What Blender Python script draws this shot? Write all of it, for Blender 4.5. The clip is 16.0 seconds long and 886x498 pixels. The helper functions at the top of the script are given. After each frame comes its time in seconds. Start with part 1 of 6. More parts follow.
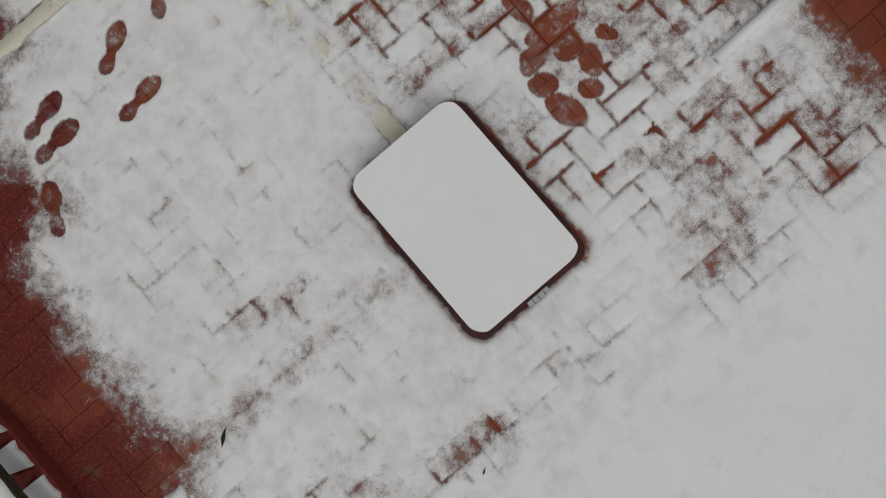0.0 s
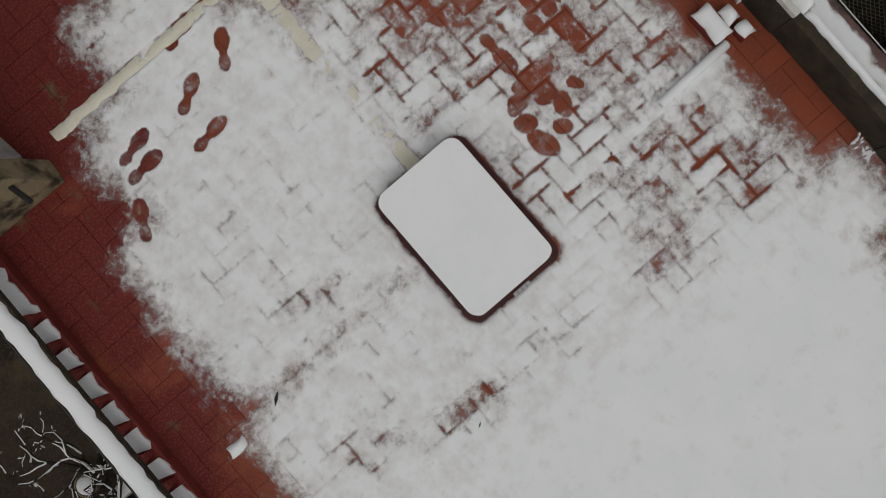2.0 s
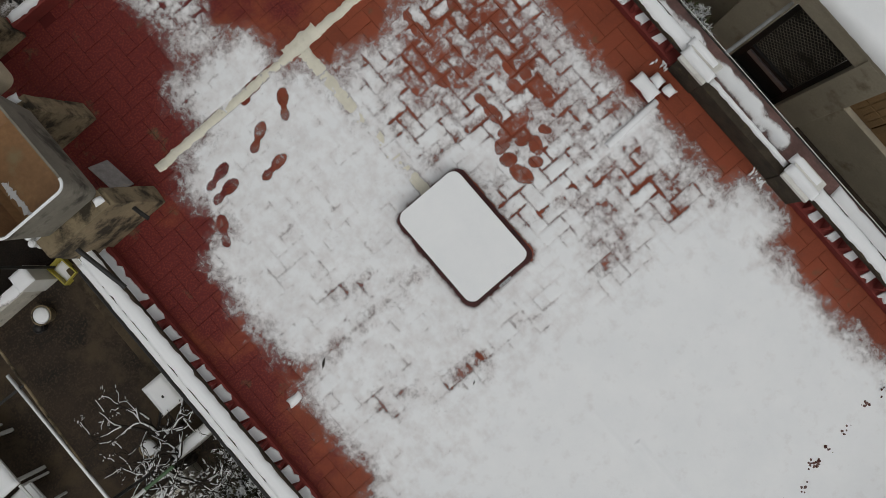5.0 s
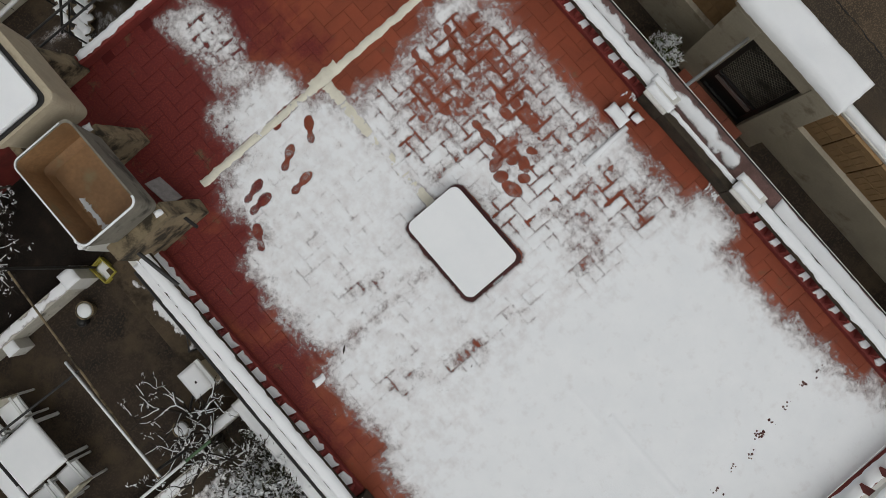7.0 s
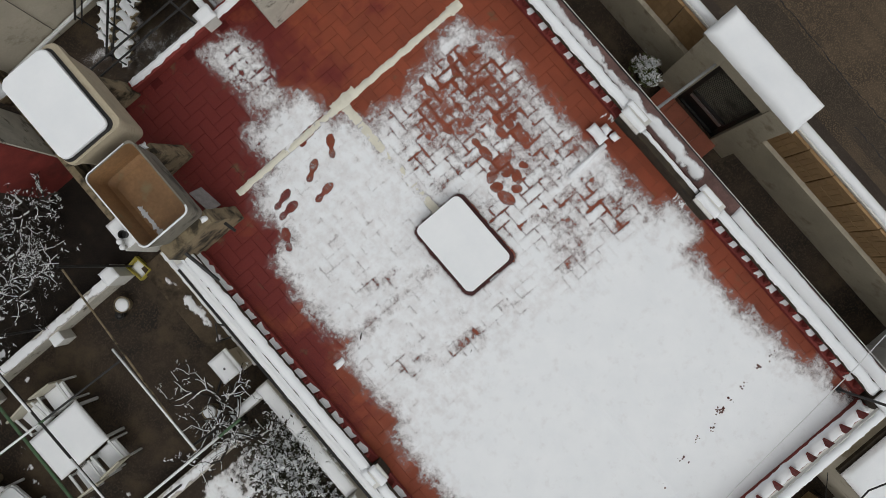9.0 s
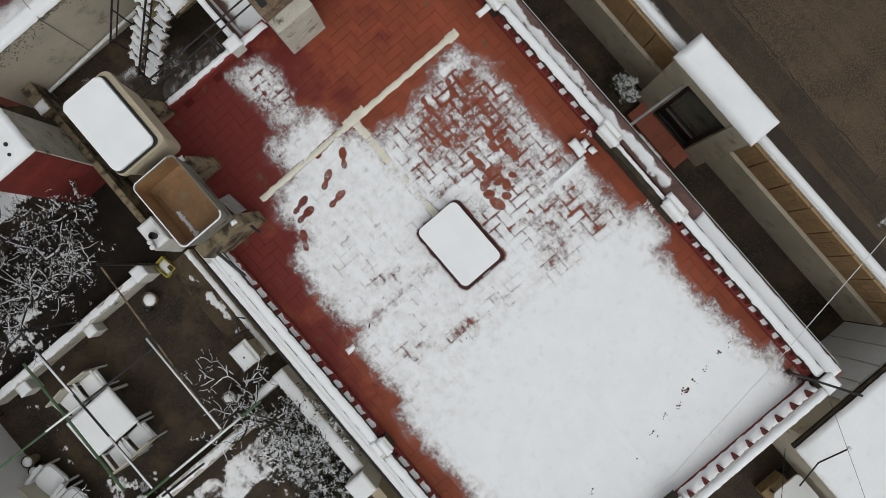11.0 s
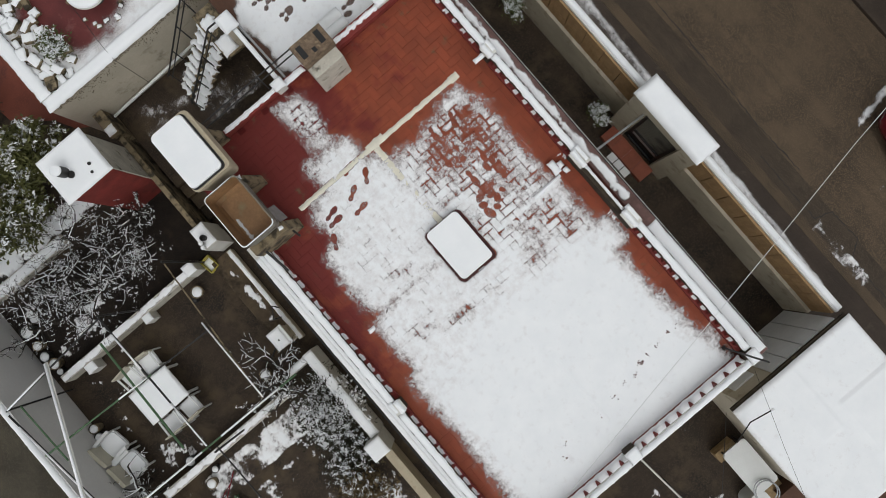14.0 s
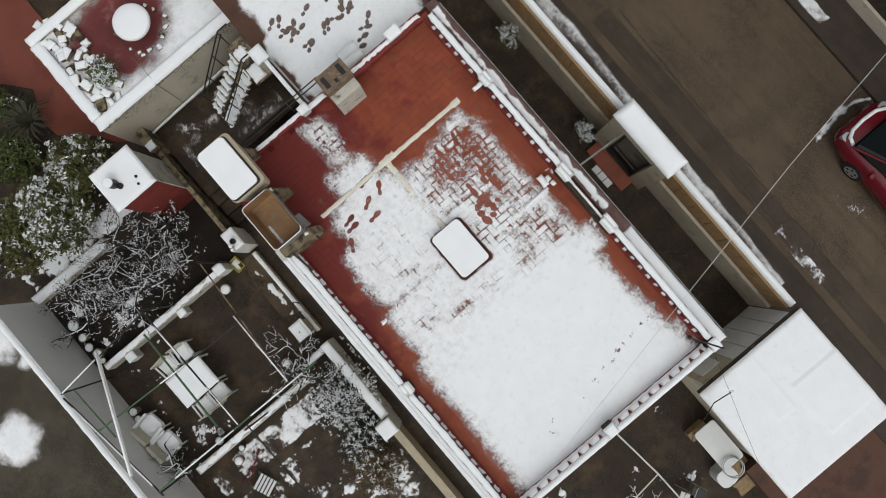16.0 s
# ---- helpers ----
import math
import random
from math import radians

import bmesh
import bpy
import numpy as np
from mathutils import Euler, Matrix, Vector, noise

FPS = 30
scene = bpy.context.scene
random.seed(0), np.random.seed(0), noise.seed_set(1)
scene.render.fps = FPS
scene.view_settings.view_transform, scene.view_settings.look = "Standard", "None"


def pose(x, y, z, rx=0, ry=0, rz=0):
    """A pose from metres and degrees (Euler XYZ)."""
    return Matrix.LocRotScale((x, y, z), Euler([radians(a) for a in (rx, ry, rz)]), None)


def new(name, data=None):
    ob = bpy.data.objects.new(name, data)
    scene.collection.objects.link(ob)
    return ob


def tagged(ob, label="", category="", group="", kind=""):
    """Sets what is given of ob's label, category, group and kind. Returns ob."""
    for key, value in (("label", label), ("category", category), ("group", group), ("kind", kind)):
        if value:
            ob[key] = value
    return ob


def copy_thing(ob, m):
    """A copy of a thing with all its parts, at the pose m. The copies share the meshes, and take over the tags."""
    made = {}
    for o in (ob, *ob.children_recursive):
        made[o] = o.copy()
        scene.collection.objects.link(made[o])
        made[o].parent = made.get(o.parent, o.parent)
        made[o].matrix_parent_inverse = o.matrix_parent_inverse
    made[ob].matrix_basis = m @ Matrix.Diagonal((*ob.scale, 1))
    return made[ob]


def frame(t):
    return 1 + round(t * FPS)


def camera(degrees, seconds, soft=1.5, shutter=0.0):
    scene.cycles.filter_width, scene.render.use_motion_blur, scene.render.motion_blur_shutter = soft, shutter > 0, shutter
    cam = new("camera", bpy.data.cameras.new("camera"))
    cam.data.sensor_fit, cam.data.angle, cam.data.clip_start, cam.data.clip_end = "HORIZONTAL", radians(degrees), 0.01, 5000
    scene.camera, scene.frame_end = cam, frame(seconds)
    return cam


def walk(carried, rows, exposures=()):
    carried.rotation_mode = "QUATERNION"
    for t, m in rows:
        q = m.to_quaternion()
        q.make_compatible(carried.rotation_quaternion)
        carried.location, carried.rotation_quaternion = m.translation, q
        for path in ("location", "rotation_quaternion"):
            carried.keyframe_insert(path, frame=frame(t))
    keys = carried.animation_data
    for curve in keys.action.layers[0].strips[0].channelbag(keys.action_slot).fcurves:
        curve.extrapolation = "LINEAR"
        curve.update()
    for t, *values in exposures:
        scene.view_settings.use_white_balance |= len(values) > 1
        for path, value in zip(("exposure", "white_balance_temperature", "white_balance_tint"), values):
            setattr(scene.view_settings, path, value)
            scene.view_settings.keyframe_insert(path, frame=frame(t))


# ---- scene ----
cam = camera(65.0, 16.0, soft=0.4)
# seconds, place in metres, turn in degrees
ROWS = [
    (0.0, 0.000, 0.000, 3.720, 0.983, 1.279, -40.589),
    (0.5, -0.005, -0.003, 3.975, 1.081, 1.246, -40.610),
    (1.0, -0.007, 0.004, 4.226, 1.103, 1.202, -40.610),
    (1.5, -0.015, 0.003, 4.485, 1.092, 1.224, -40.600),
    (2.0, -0.014, 0.002, 4.763, 1.070, 1.235, -40.600),
    (2.5, -0.016, -0.004, 5.043, 1.125, 1.224, -40.590),
    (3.0, -0.014, -0.006, 5.323, 1.115, 1.246, -40.580),
    (3.5, -0.017, -0.002, 5.600, 1.137, 1.235, -40.570),
    (4.0, -0.024, -0.005, 5.879, 1.170, 1.224, -40.560),
    (6.5, -0.010, 0.020, 7.277, 1.060, 1.147, -40.561),
    (7.0, -0.002, 0.025, 7.572, 1.027, 1.202, -40.560),
    (7.5, 0.005, 0.032, 7.865, 1.006, 1.234, -40.550),
    (8.0, 0.002, 0.033, 8.159, 1.028, 1.278, -40.539),
    (8.5, -0.003, 0.020, 8.453, 1.039, 1.311, -40.528),
    (9.0, -0.005, 0.018, 8.745, 1.007, 1.343, -40.508),
    (11.5, 0.004, -0.068, 10.270, 1.172, 1.376, -40.487),
    (12.0, 0.006, -0.077, 10.638, 1.183, 1.386, -40.487),
    (12.5, 0.006, -0.084, 11.055, 1.172, 1.419, -40.477),
    (13.0, -0.002, -0.090, 11.476, 1.172, 1.430, -40.466),
    (13.5, -0.014, -0.096, 11.902, 1.161, 1.430, -40.466),
    (14.0, -0.020, -0.098, 12.354, 1.151, 1.430, -40.456),
    (14.5, -0.025, -0.099, 12.818, 1.151, 1.441, -40.446),
    (15.0, -0.026, -0.097, 13.285, 1.173, 1.440, -40.436),
    (15.5, -0.025, -0.078, 13.756, 1.173, 1.440, -40.426),
    (16.0, -0.025, -0.081, 14.222, 1.174, 1.440, -40.416),
]
walk(cam, [(t, pose(x, y, z, rx, ry, rz)) for t, x, y, z, rx, ry, rz in ROWS],
     exposures=[(0.0, -0.57, 6650, 8), (3.5, -0.49, 6600, 8), (6.5, -0.26, 6500, 8), (9.0, -0.12, 6450, 8), (12.5, 0.0, 6400, 8), (16.0, 0.12, 6400, 8)])

# ---- light: a bright overcast winter sky ----
world = bpy.data.worlds.new("overcast_sky")
scene.world = world
world.use_nodes = True
wn, wl = world.node_tree.nodes, world.node_tree.links
sky = wn.new("ShaderNodeTexSky")
sky.sky_type, sky.sun_disc = "NISHITA", False
sky.sun_elevation, sky.sun_rotation = radians(60), radians(200)
sky.dust_density = 4.0
grey = wn.new("ShaderNodeHueSaturation")
grey.inputs["Saturation"].default_value = 0.10
wl.new(sky.outputs["Color"], grey.inputs["Color"])
wl.new(grey.outputs["Color"], wn["Background"].inputs["Color"])
wn["Background"].inputs["Strength"].default_value = 0.125
sun = new("sun", bpy.data.lights.new("sun", "SUN"))
sun.data.energy, sun.data.angle, sun.data.color = 0.2, radians(120), (1.0, 0.97, 0.92)
sun.matrix_world = pose(0, 0, 30, 5, 0, -20)

# ---- materials ----


def mat(name, base, rough=0.85, var=0.25, scale=3.0, fine=40.0, bump=0.25, metal=0.0, stain=None, stain_scale=1.2, stain_at=0.55, per=False, spec=0.35, moss=None, grit=0.0, streak=0.0, lean=None):
    """A surface with variation at two scales, optional stains and fine relief."""
    m = bpy.data.materials.new(name)
    m.use_nodes = True
    n, l = m.node_tree.nodes, m.node_tree.links
    bs = n["Principled BSDF"]
    bs.inputs["Roughness"].default_value = rough
    bs.inputs["Metallic"].default_value = metal
    bs.inputs["Specular IOR Level"].default_value = spec
    geo = n.new("ShaderNodeNewGeometry")
    pos = geo.outputs["Position"]

    def tex(sc, detail=4.0, rg=0.6):
        t = n.new("ShaderNodeTexNoise")
        t.inputs["Scale"].default_value, t.inputs["Detail"].default_value, t.inputs["Roughness"].default_value = sc, detail, rg
        l.new(pos, t.inputs["Vector"])
        return t.outputs["Fac"]

    def ramp(fac, a, b):
        r = n.new("ShaderNodeMapRange")
        r.inputs["From Min"].default_value, r.inputs["From Max"].default_value = a, b
        r.inputs["To Min"].default_value, r.inputs["To Max"].default_value = 0.0, 1.0
        l.new(fac, r.inputs["Value"])
        return r.outputs["Result"]

    def mix(fac, a, b):
        x = n.new("ShaderNodeMix")
        x.data_type = "RGBA"
        for sock, v in ((x.inputs["Factor"], fac), (x.inputs["A"], a), (x.inputs["B"], b)):
            if isinstance(v, tuple):
                sock.default_value = (*v, 1)
            elif isinstance(v, float):
                sock.default_value = v
            else:
                l.new(v, sock)
        return x.outputs["Result"]

    lo, hi = tuple(c * (1 - var) for c in base), tuple(min(1, c * (1 + var)) for c in base)
    big, small = ramp(tex(scale), 0.3, 0.7), ramp(tex(fine, 3.0), 0.3, 0.7)
    c = mix(big, lo, hi)
    c = mix(small, c, mix(0.5, c, tuple(x * (1 - 1.3 * var) if var < 0.7 else x * 0.2 for x in base)))
    if per:
        info = n.new("ShaderNodeObjectInfo")
        isl = n.new("ShaderNodeNewGeometry")
        add = n.new("ShaderNodeMath")
        add.operation = "ADD"
        l.new(info.outputs["Random"], add.inputs[0])
        l.new(isl.outputs["Random Per Island"], add.inputs[1])
        fr = n.new("ShaderNodeMath")
        fr.operation = "FRACT"
        l.new(add.outputs[0], fr.inputs[0])
        c = mix(ramp(fr.outputs[0], 0.0, 1.0), mix(0.55, c, tuple(x * 0.80 for x in base)), mix(0.4, c, tuple(x * 1.2 for x in base)))
    if stain:
        st = tex(stain_scale, 6.0, 0.65)
        if lean:
            # worn paint that thins out across the surface
            dot = n.new("ShaderNodeVectorMath")
            dot.operation = "DOT_PRODUCT"
            dot.inputs[1].default_value = lean
            l.new(pos, dot.inputs[0])
            both = n.new("ShaderNodeMath")
            l.new(st, both.inputs[0])
            l.new(dot.outputs["Value"], both.inputs[1])
            st = both.outputs[0]
        c = mix(ramp(st, stain_at, stain_at + 0.13), c, stain)
    if moss:
        c = mix(ramp(tex(3.1, 5.0, 0.6), 0.62, 0.74), c, moss)
    if streak:
        mp = n.new("ShaderNodeMapping")
        mp.inputs["Scale"].default_value = (5.0, 0.25, 1.0)
        l.new(pos, mp.inputs["Vector"])
        t = n.new("ShaderNodeTexNoise")
        t.inputs["Scale"].default_value, t.inputs["Detail"].default_value = 1.0, 5.0
        l.new(mp.outputs["Vector"], t.inputs["Vector"])
        c = mix(ramp(t.outputs["Fac"], 0.42, 0.68), c, mix(streak, c, tuple(x * 0.45 for x in base)))
    if grit:
        c = mix(ramp(tex(fine, 1.5), 0.50, 0.62), c, mix(grit, c, tuple(min(1, x * 2.1) for x in base)))
    l.new(c, bs.inputs["Base Color"])
    bp = n.new("ShaderNodeBump")
    bp.inputs["Strength"].default_value, bp.inputs["Distance"].default_value = bump, 0.01
    l.new(tex(fine, 5.0), bp.inputs["Height"])
    l.new(bp.outputs["Normal"], bs.inputs["Normal"])
    return m


def snow_mat(name, thin=False):
    """Snow; where it is thin, it is a broken dusting that lets the ground through."""
    m = bpy.data.materials.new(name)
    m.use_nodes = True
    n, l = m.node_tree.nodes, m.node_tree.links
    bs = n["Principled BSDF"]
    bs.inputs["Roughness"].default_value = 0.9
    bs.inputs["Specular IOR Level"].default_value = 0.2
    geo = n.new("ShaderNodeNewGeometry")

    def tex(sc, detail=4.0):
        t = n.new("ShaderNodeTexNoise")
        t.inputs["Scale"].default_value, t.inputs["Detail"].default_value, t.inputs["Roughness"].default_value = sc, detail, 0.65
        l.new(geo.outputs["Position"], t.inputs["Vector"])
        return t.outputs["Fac"]

    r = n.new("ShaderNodeValToRGB")
    r.color_ramp.elements[0].position, r.color_ramp.elements[0].color = 0.3, (0.795, 0.81, 0.825, 1)
    r.color_ramp.elements[1].position, r.color_ramp.elements[1].color = 0.65, (0.835, 0.845, 0.855, 1)
    l.new(tex(2.5), r.inputs["Fac"])
    l.new(r.outputs["Color"], bs.inputs["Base Color"])
    bp = n.new("ShaderNodeBump")
    bp.inputs["Strength"].default_value, bp.inputs["Distance"].default_value = 0.25, 0.01
    l.new(tex(55.0), bp.inputs["Height"])
    l.new(bp.outputs["Normal"], bs.inputs["Normal"])
    if thin:
        at = n.new("ShaderNodeAttribute")
        at.attribute_name = "depth"
        wet = n.new("ShaderNodeMapRange")
        wet.inputs["From Min"].default_value, wet.inputs["From Max"].default_value = 0.9, 2.55
        cloud = n.new("ShaderNodeMath")
        cloud.operation = "MULTIPLY_ADD"
        cloud.inputs[1].default_value = 2.4
        l.new(tex(7.0, 4.0), cloud.inputs[0])
        l.new(at.outputs["Fac"], cloud.inputs[2])
        l.new(cloud.outputs[0], wet.inputs["Value"])
        tone = n.new("ShaderNodeMix")
        tone.data_type = "RGBA"
        tone.inputs["A"].default_value = (0.57, 0.525, 0.515, 1)
        l.new(wet.outputs["Result"], tone.inputs["Factor"])
        l.new(r.outputs["Color"], tone.inputs["B"])
        l.new(tone.outputs["Result"], bs.inputs["Base Color"])
        nz = n.new("ShaderNodeMath")
        nz.operation = "MULTIPLY_ADD"
        nz.inputs[1].default_value, nz.inputs[2].default_value = 1.3, -0.65
        l.new(tex(130.0, 3.0), nz.inputs[0])
        nz2 = n.new("ShaderNodeMath")
        nz2.operation = "MULTIPLY_ADD"
        nz2.inputs[1].default_value, nz2.inputs[2].default_value = 0.8, -0.4
        l.new(tex(38.0, 4.0), nz2.inputs[0])
        s1 = n.new("ShaderNodeMath")
        l.new(at.outputs["Fac"], s1.inputs[0])
        l.new(nz.outputs[0], s1.inputs[1])
        s2 = n.new("ShaderNodeMath")
        l.new(s1.outputs[0], s2.inputs[0])
        l.new(nz2.outputs[0], s2.inputs[1])
        mr = n.new("ShaderNodeMapRange")
        mr.inputs["From Min"].default_value, mr.inputs["From Max"].default_value = 0.0, 0.85
        l.new(s2.outputs[0], mr.inputs["Value"])
        tr = n.new("ShaderNodeBsdfTransparent")
        mx = n.new("ShaderNodeMixShader")
        l.new(mr.outputs["Result"], mx.inputs["Fac"])
        l.new(tr.outputs[0], mx.inputs[1])
        l.new(bs.outputs[0], mx.inputs[2])
        l.new(mx.outputs[0], n["Material Output"].inputs["Surface"])
    return m


SNOW, THIN = snow_mat("snow"), snow_mat("thin_snow", True)
WETSNOW = mat("wet_grey_snow", (0.62, 0.64, 0.66), 0.6, 0.12, 4, 40, 0.15)
TILE = mat("red_clay_tile", (0.222, 0.048, 0.020), 0.7, 0.45, 1.6, 60, 0.4, stain=(0.112, 0.0105, 0.0095), stain_scale=1.0, stain_at=0.675, per=True, moss=(0.095, 0.080, 0.042), grit=0.2, lean=(-0.11, 0.08, 0))
JOINT = mat("dark_joint", (0.060, 0.016, 0.010), 0.95, 0.5, 5, 60, stain=(0.085, 0.0085, 0.0078), stain_scale=1.0, stain_at=0.675, lean=(-0.11, 0.08, 0))
LEDGE = mat("mauve_ledge", (0.15, 0.085, 0.075), 0.85, 0.35, 5, 50, 0.3, stain=(0.05, 0.04, 0.038), stain_scale=4, stain_at=0.55)
REDWALL = mat("red_painted_masonry", (0.19, 0.030, 0.024), 0.75, 0.3, 3, 50, stain=(0.10, 0.02, 0.016))
PLASTER = mat("grey_plaster", (0.49, 0.44, 0.35), 0.9, 0.12, 1.2, 30, 0.3, stain=(0.27, 0.235, 0.17), stain_scale=2.2, stain_at=0.57)
WHITE = mat("white_plaster", (0.62, 0.61, 0.57), 0.85, 0.12, 2, 40, 0.25, stain=(0.42, 0.40, 0.35), stain_scale=3, stain_at=0.58)
STAINED = mat("stained_white_render", (0.50, 0.47, 0.40), 0.9, 0.2, 3, 40, 0.4, stain=(0.10, 0.09, 0.07), stain_scale=5, stain_at=0.56)
RENDER = mat("smooth_grey_render", (0.62, 0.61, 0.59), 0.8, 0.06, 1.0, 20, 0.1)
CAPBROWN = mat("brown_mottled_block", (0.17, 0.12, 0.08), 0.9, 0.4, 9, 50, 0.5, stain=(0.30, 0.22, 0.14), stain_scale=14, stain_at=0.56)
CREAM = mat("cream_mortar", (0.70, 0.67, 0.56), 0.9, 0.12, 6, 60, 0.5, stain=(0.40, 0.36, 0.28), stain_scale=12, stain_at=0.62)
GROUND = mat("wet_concrete_ground", (0.026, 0.0165, 0.0092), 0.75, 0.7, 1.6, 34, 0.9, stain=(0.060, 0.041, 0.021), stain_scale=1.3, stain_at=0.50, grit=0.8)
ASPHALT = mat("wet_asphalt", (0.074, 0.052, 0.032), 0.75, 0.45, 0.8, 46, 1.0, stain=(0.096, 0.068, 0.041), stain_scale=0.4, stain_at=0.5, grit=0.8, streak=0.45)
PAVE = mat("dark_pavement", (0.047, 0.034, 0.025), 0.8, 0.35, 1.5, 60, 0.5, stain=(0.078, 0.060, 0.045), stain_scale=4, stain_at=0.6, grit=0.4, streak=0.4)
STONE = mat("tan_carved_block", (0.34, 0.215, 0.105), 0.9, 0.25, 7, 45, 0.6, stain=(0.20, 0.13, 0.06), stain_scale=22, stain_at=0.60, per=True)
OLDCON = mat("old_beige_concrete", (0.23, 0.18, 0.11), 0.9, 0.25, 3, 40, 0.5, stain=(0.035, 0.028, 0.018), stain_scale=4.0, stain_at=0.46)
MOSS = mat("mossy_dark_render", (0.048, 0.036, 0.024), 0.95, 0.5, 6, 60, 0.5, stain=(0.085, 0.070, 0.030), stain_scale=9, stain_at=0.60)
TANK = mat("beige_fibre_cement", (0.42, 0.36, 0.26), 0.85, 0.15, 3, 40, 0.25, stain=(0.26, 0.21, 0.14), stain_scale=3, stain_at=0.6)
TANKGREY = mat("grey_fibre_cement", (0.20, 0.185, 0.15), 0.85, 0.2, 4, 40, 0.25, stain=(0.05, 0.045, 0.035), stain_scale=2.6, stain_at=0.52)
SLUDGE = mat("brown_tank_sediment", (0.25, 0.14, 0.065), 0.6, 0.3, 2.2, 25, 0.2, stain=(0.20, 0.15, 0.08), stain_scale=3.0, stain_at=0.56)
DARK = mat("dark_painted_metal", (0.02, 0.019, 0.018), 0.5, 0.3, 8, 60, 0.1)
STEEL = mat("galvanised_steel", (0.42, 0.43, 0.44), 0.45, 0.12, 8, 60, 0.1, metal=0.7)
GREEN = mat("green_painted_pipe", (0.065, 0.125, 0.060), 0.55, 0.25, 6, 50, 0.15, stain=(0.09, 0.08, 0.05), stain_scale=9, stain_at=0.6)
PLASTIC = mat("white_plastic", (0.66, 0.67, 0.66), 0.45, 0.06, 3, 40, 0.08)
BEIGE = mat("beige_plastic", (0.46, 0.43, 0.34), 0.55, 0.1, 3, 40, 0.1)
BARK = mat("dark_bark", (0.035, 0.028, 0.022), 0.95, 0.4, 10, 80, 0.5)
LEAF = mat("dark_leaves", (0.085, 0.105, 0.030), 0.7, 0.5, 6, 30, 0.1, per=True)
EVERGREEN = mat("olive_green_leaves", (0.098, 0.100, 0.030), 0.65, 0.75, 3, 30, 0.1, per=True)
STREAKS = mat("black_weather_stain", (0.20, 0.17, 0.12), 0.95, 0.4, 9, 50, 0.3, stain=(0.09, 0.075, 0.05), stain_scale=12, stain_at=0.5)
CRIMSON = mat("crimson_roof_floor", (0.135, 0.028, 0.026), 0.6, 0.3, 1.5, 40, 0.2, stain=(0.20, 0.075, 0.07), stain_scale=2.4, stain_at=0.55)
DARKLEAF = mat("dark_wet_twigs_and_leaves", (0.036, 0.034, 0.018), 0.8, 0.5, 6, 30, 0.1, per=True)
DRY = mat("dry_stems", (0.14, 0.10, 0.05), 0.9, 0.5, 6, 30, 0.1, per=True)
CARRED = mat("red_car_paint", (0.135, 0.006, 0.014), 0.25, 0.06, 3, 60, 0.0, spec=0.6)
GLASS = mat("dark_car_glass", (0.012, 0.016, 0.016), 0.08, 0.1, 2, 30, 0.0, spec=0.6)
RUBBER = mat("black_rubber", (0.015, 0.015, 0.015), 0.9, 0.2, 6, 60, 0.2)
TERRA = mat("terracotta_paving", (0.160, 0.044, 0.027), 0.8, 0.28, 1.5, 40, 0.3, stain=(0.10, 0.032, 0.024), stain_scale=1.5, stain_at=0.55, grit=0.25)
BROWNPAVE = mat("brown_paving", (0.095, 0.046, 0.028), 0.8, 0.3, 1.2, 30, 0.3, stain=(0.055, 0.028, 0.020), stain_scale=1.2, stain_at=0.52)
PASSAGE = mat("worn_brown_concrete", (0.088, 0.062, 0.036), 0.85, 0.4, 2.5, 40, 0.5, stain=(0.026, 0.018, 0.010), stain_scale=2.0, stain_at=0.52)
SOIL = mat("dark_wet_soil", (0.013, 0.0085, 0.0055), 0.95, 0.6, 3.0, 40, 1.0, stain=(0.026, 0.017, 0.010), stain_scale=3.0, stain_at=0.58, grit=0.5)
# wet tile red, darkened further to hold the shade beside the hatch
RIMSHADE = mat("wet_tile_red_with_shade", (0.060, 0.010, 0.009), 0.6, 0.4, 6, 50, 0.3, stain=(0.030, 0.008, 0.007), stain_scale=5, stain_at=0.55)
GRAVEL = mat("grey_brown_gravel", (0.050, 0.043, 0.030), 0.9, 0.5, 1.3, 50, 0.8, stain=(0.030, 0.023, 0.014), stain_scale=0.9, stain_at=0.50, grit=0.8)
REPAIR = mat("dark_asphalt_repair", (0.053, 0.039, 0.026), 0.8, 0.4, 1.2, 50, 0.8, stain=(0.068, 0.050, 0.033), stain_scale=2.5, stain_at=0.58, grit=0.7, streak=0.4)
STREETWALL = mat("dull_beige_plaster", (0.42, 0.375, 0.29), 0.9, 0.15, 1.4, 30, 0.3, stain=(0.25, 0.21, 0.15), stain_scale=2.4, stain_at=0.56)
WOOD = mat("weathered_wood", (0.30, 0.21, 0.11), 0.85, 0.3, 9, 60, 0.4)
BROWNDOOR = mat("red_brown_step", (0.23, 0.068, 0.038), 0.7, 0.18, 3, 40, 0.2)
DOORGREY = mat("grey_metal_door", (0.70, 0.71, 0.71), 0.5, 0.08, 3, 40, 0.1)
YELLOW = mat("yellow_plastic", (0.42, 0.36, 0.06), 0.5, 0.15, 6, 40, 0.1)
BLUEGREY = mat("printed_board", (0.30, 0.28, 0.27), 0.6, 0.25, 14, 60, 0.1, stain=(0.45, 0.30, 0.06), stain_scale=7, stain_at=0.6)

# ---- mesh helpers ----


def link(name, bm, material, parent=None, smooth=False):
    me = bpy.data.meshes.new(name)
    if smooth:
        for f in bm.faces:
            f.smooth = len(f.verts) < 8
    bm.to_mesh(me)
    bm.free()
    me.materials.append(material)
    ob = new(name, me)
    if parent is not None:
        ob.parent = parent
    return ob


def part(name, bm, material, parent, label="", smooth=False):
    """One mesh under a thing or a part."""
    ob = link(name, bm, material, parent, smooth)
    if label:
        ob["label"] = label
    return ob


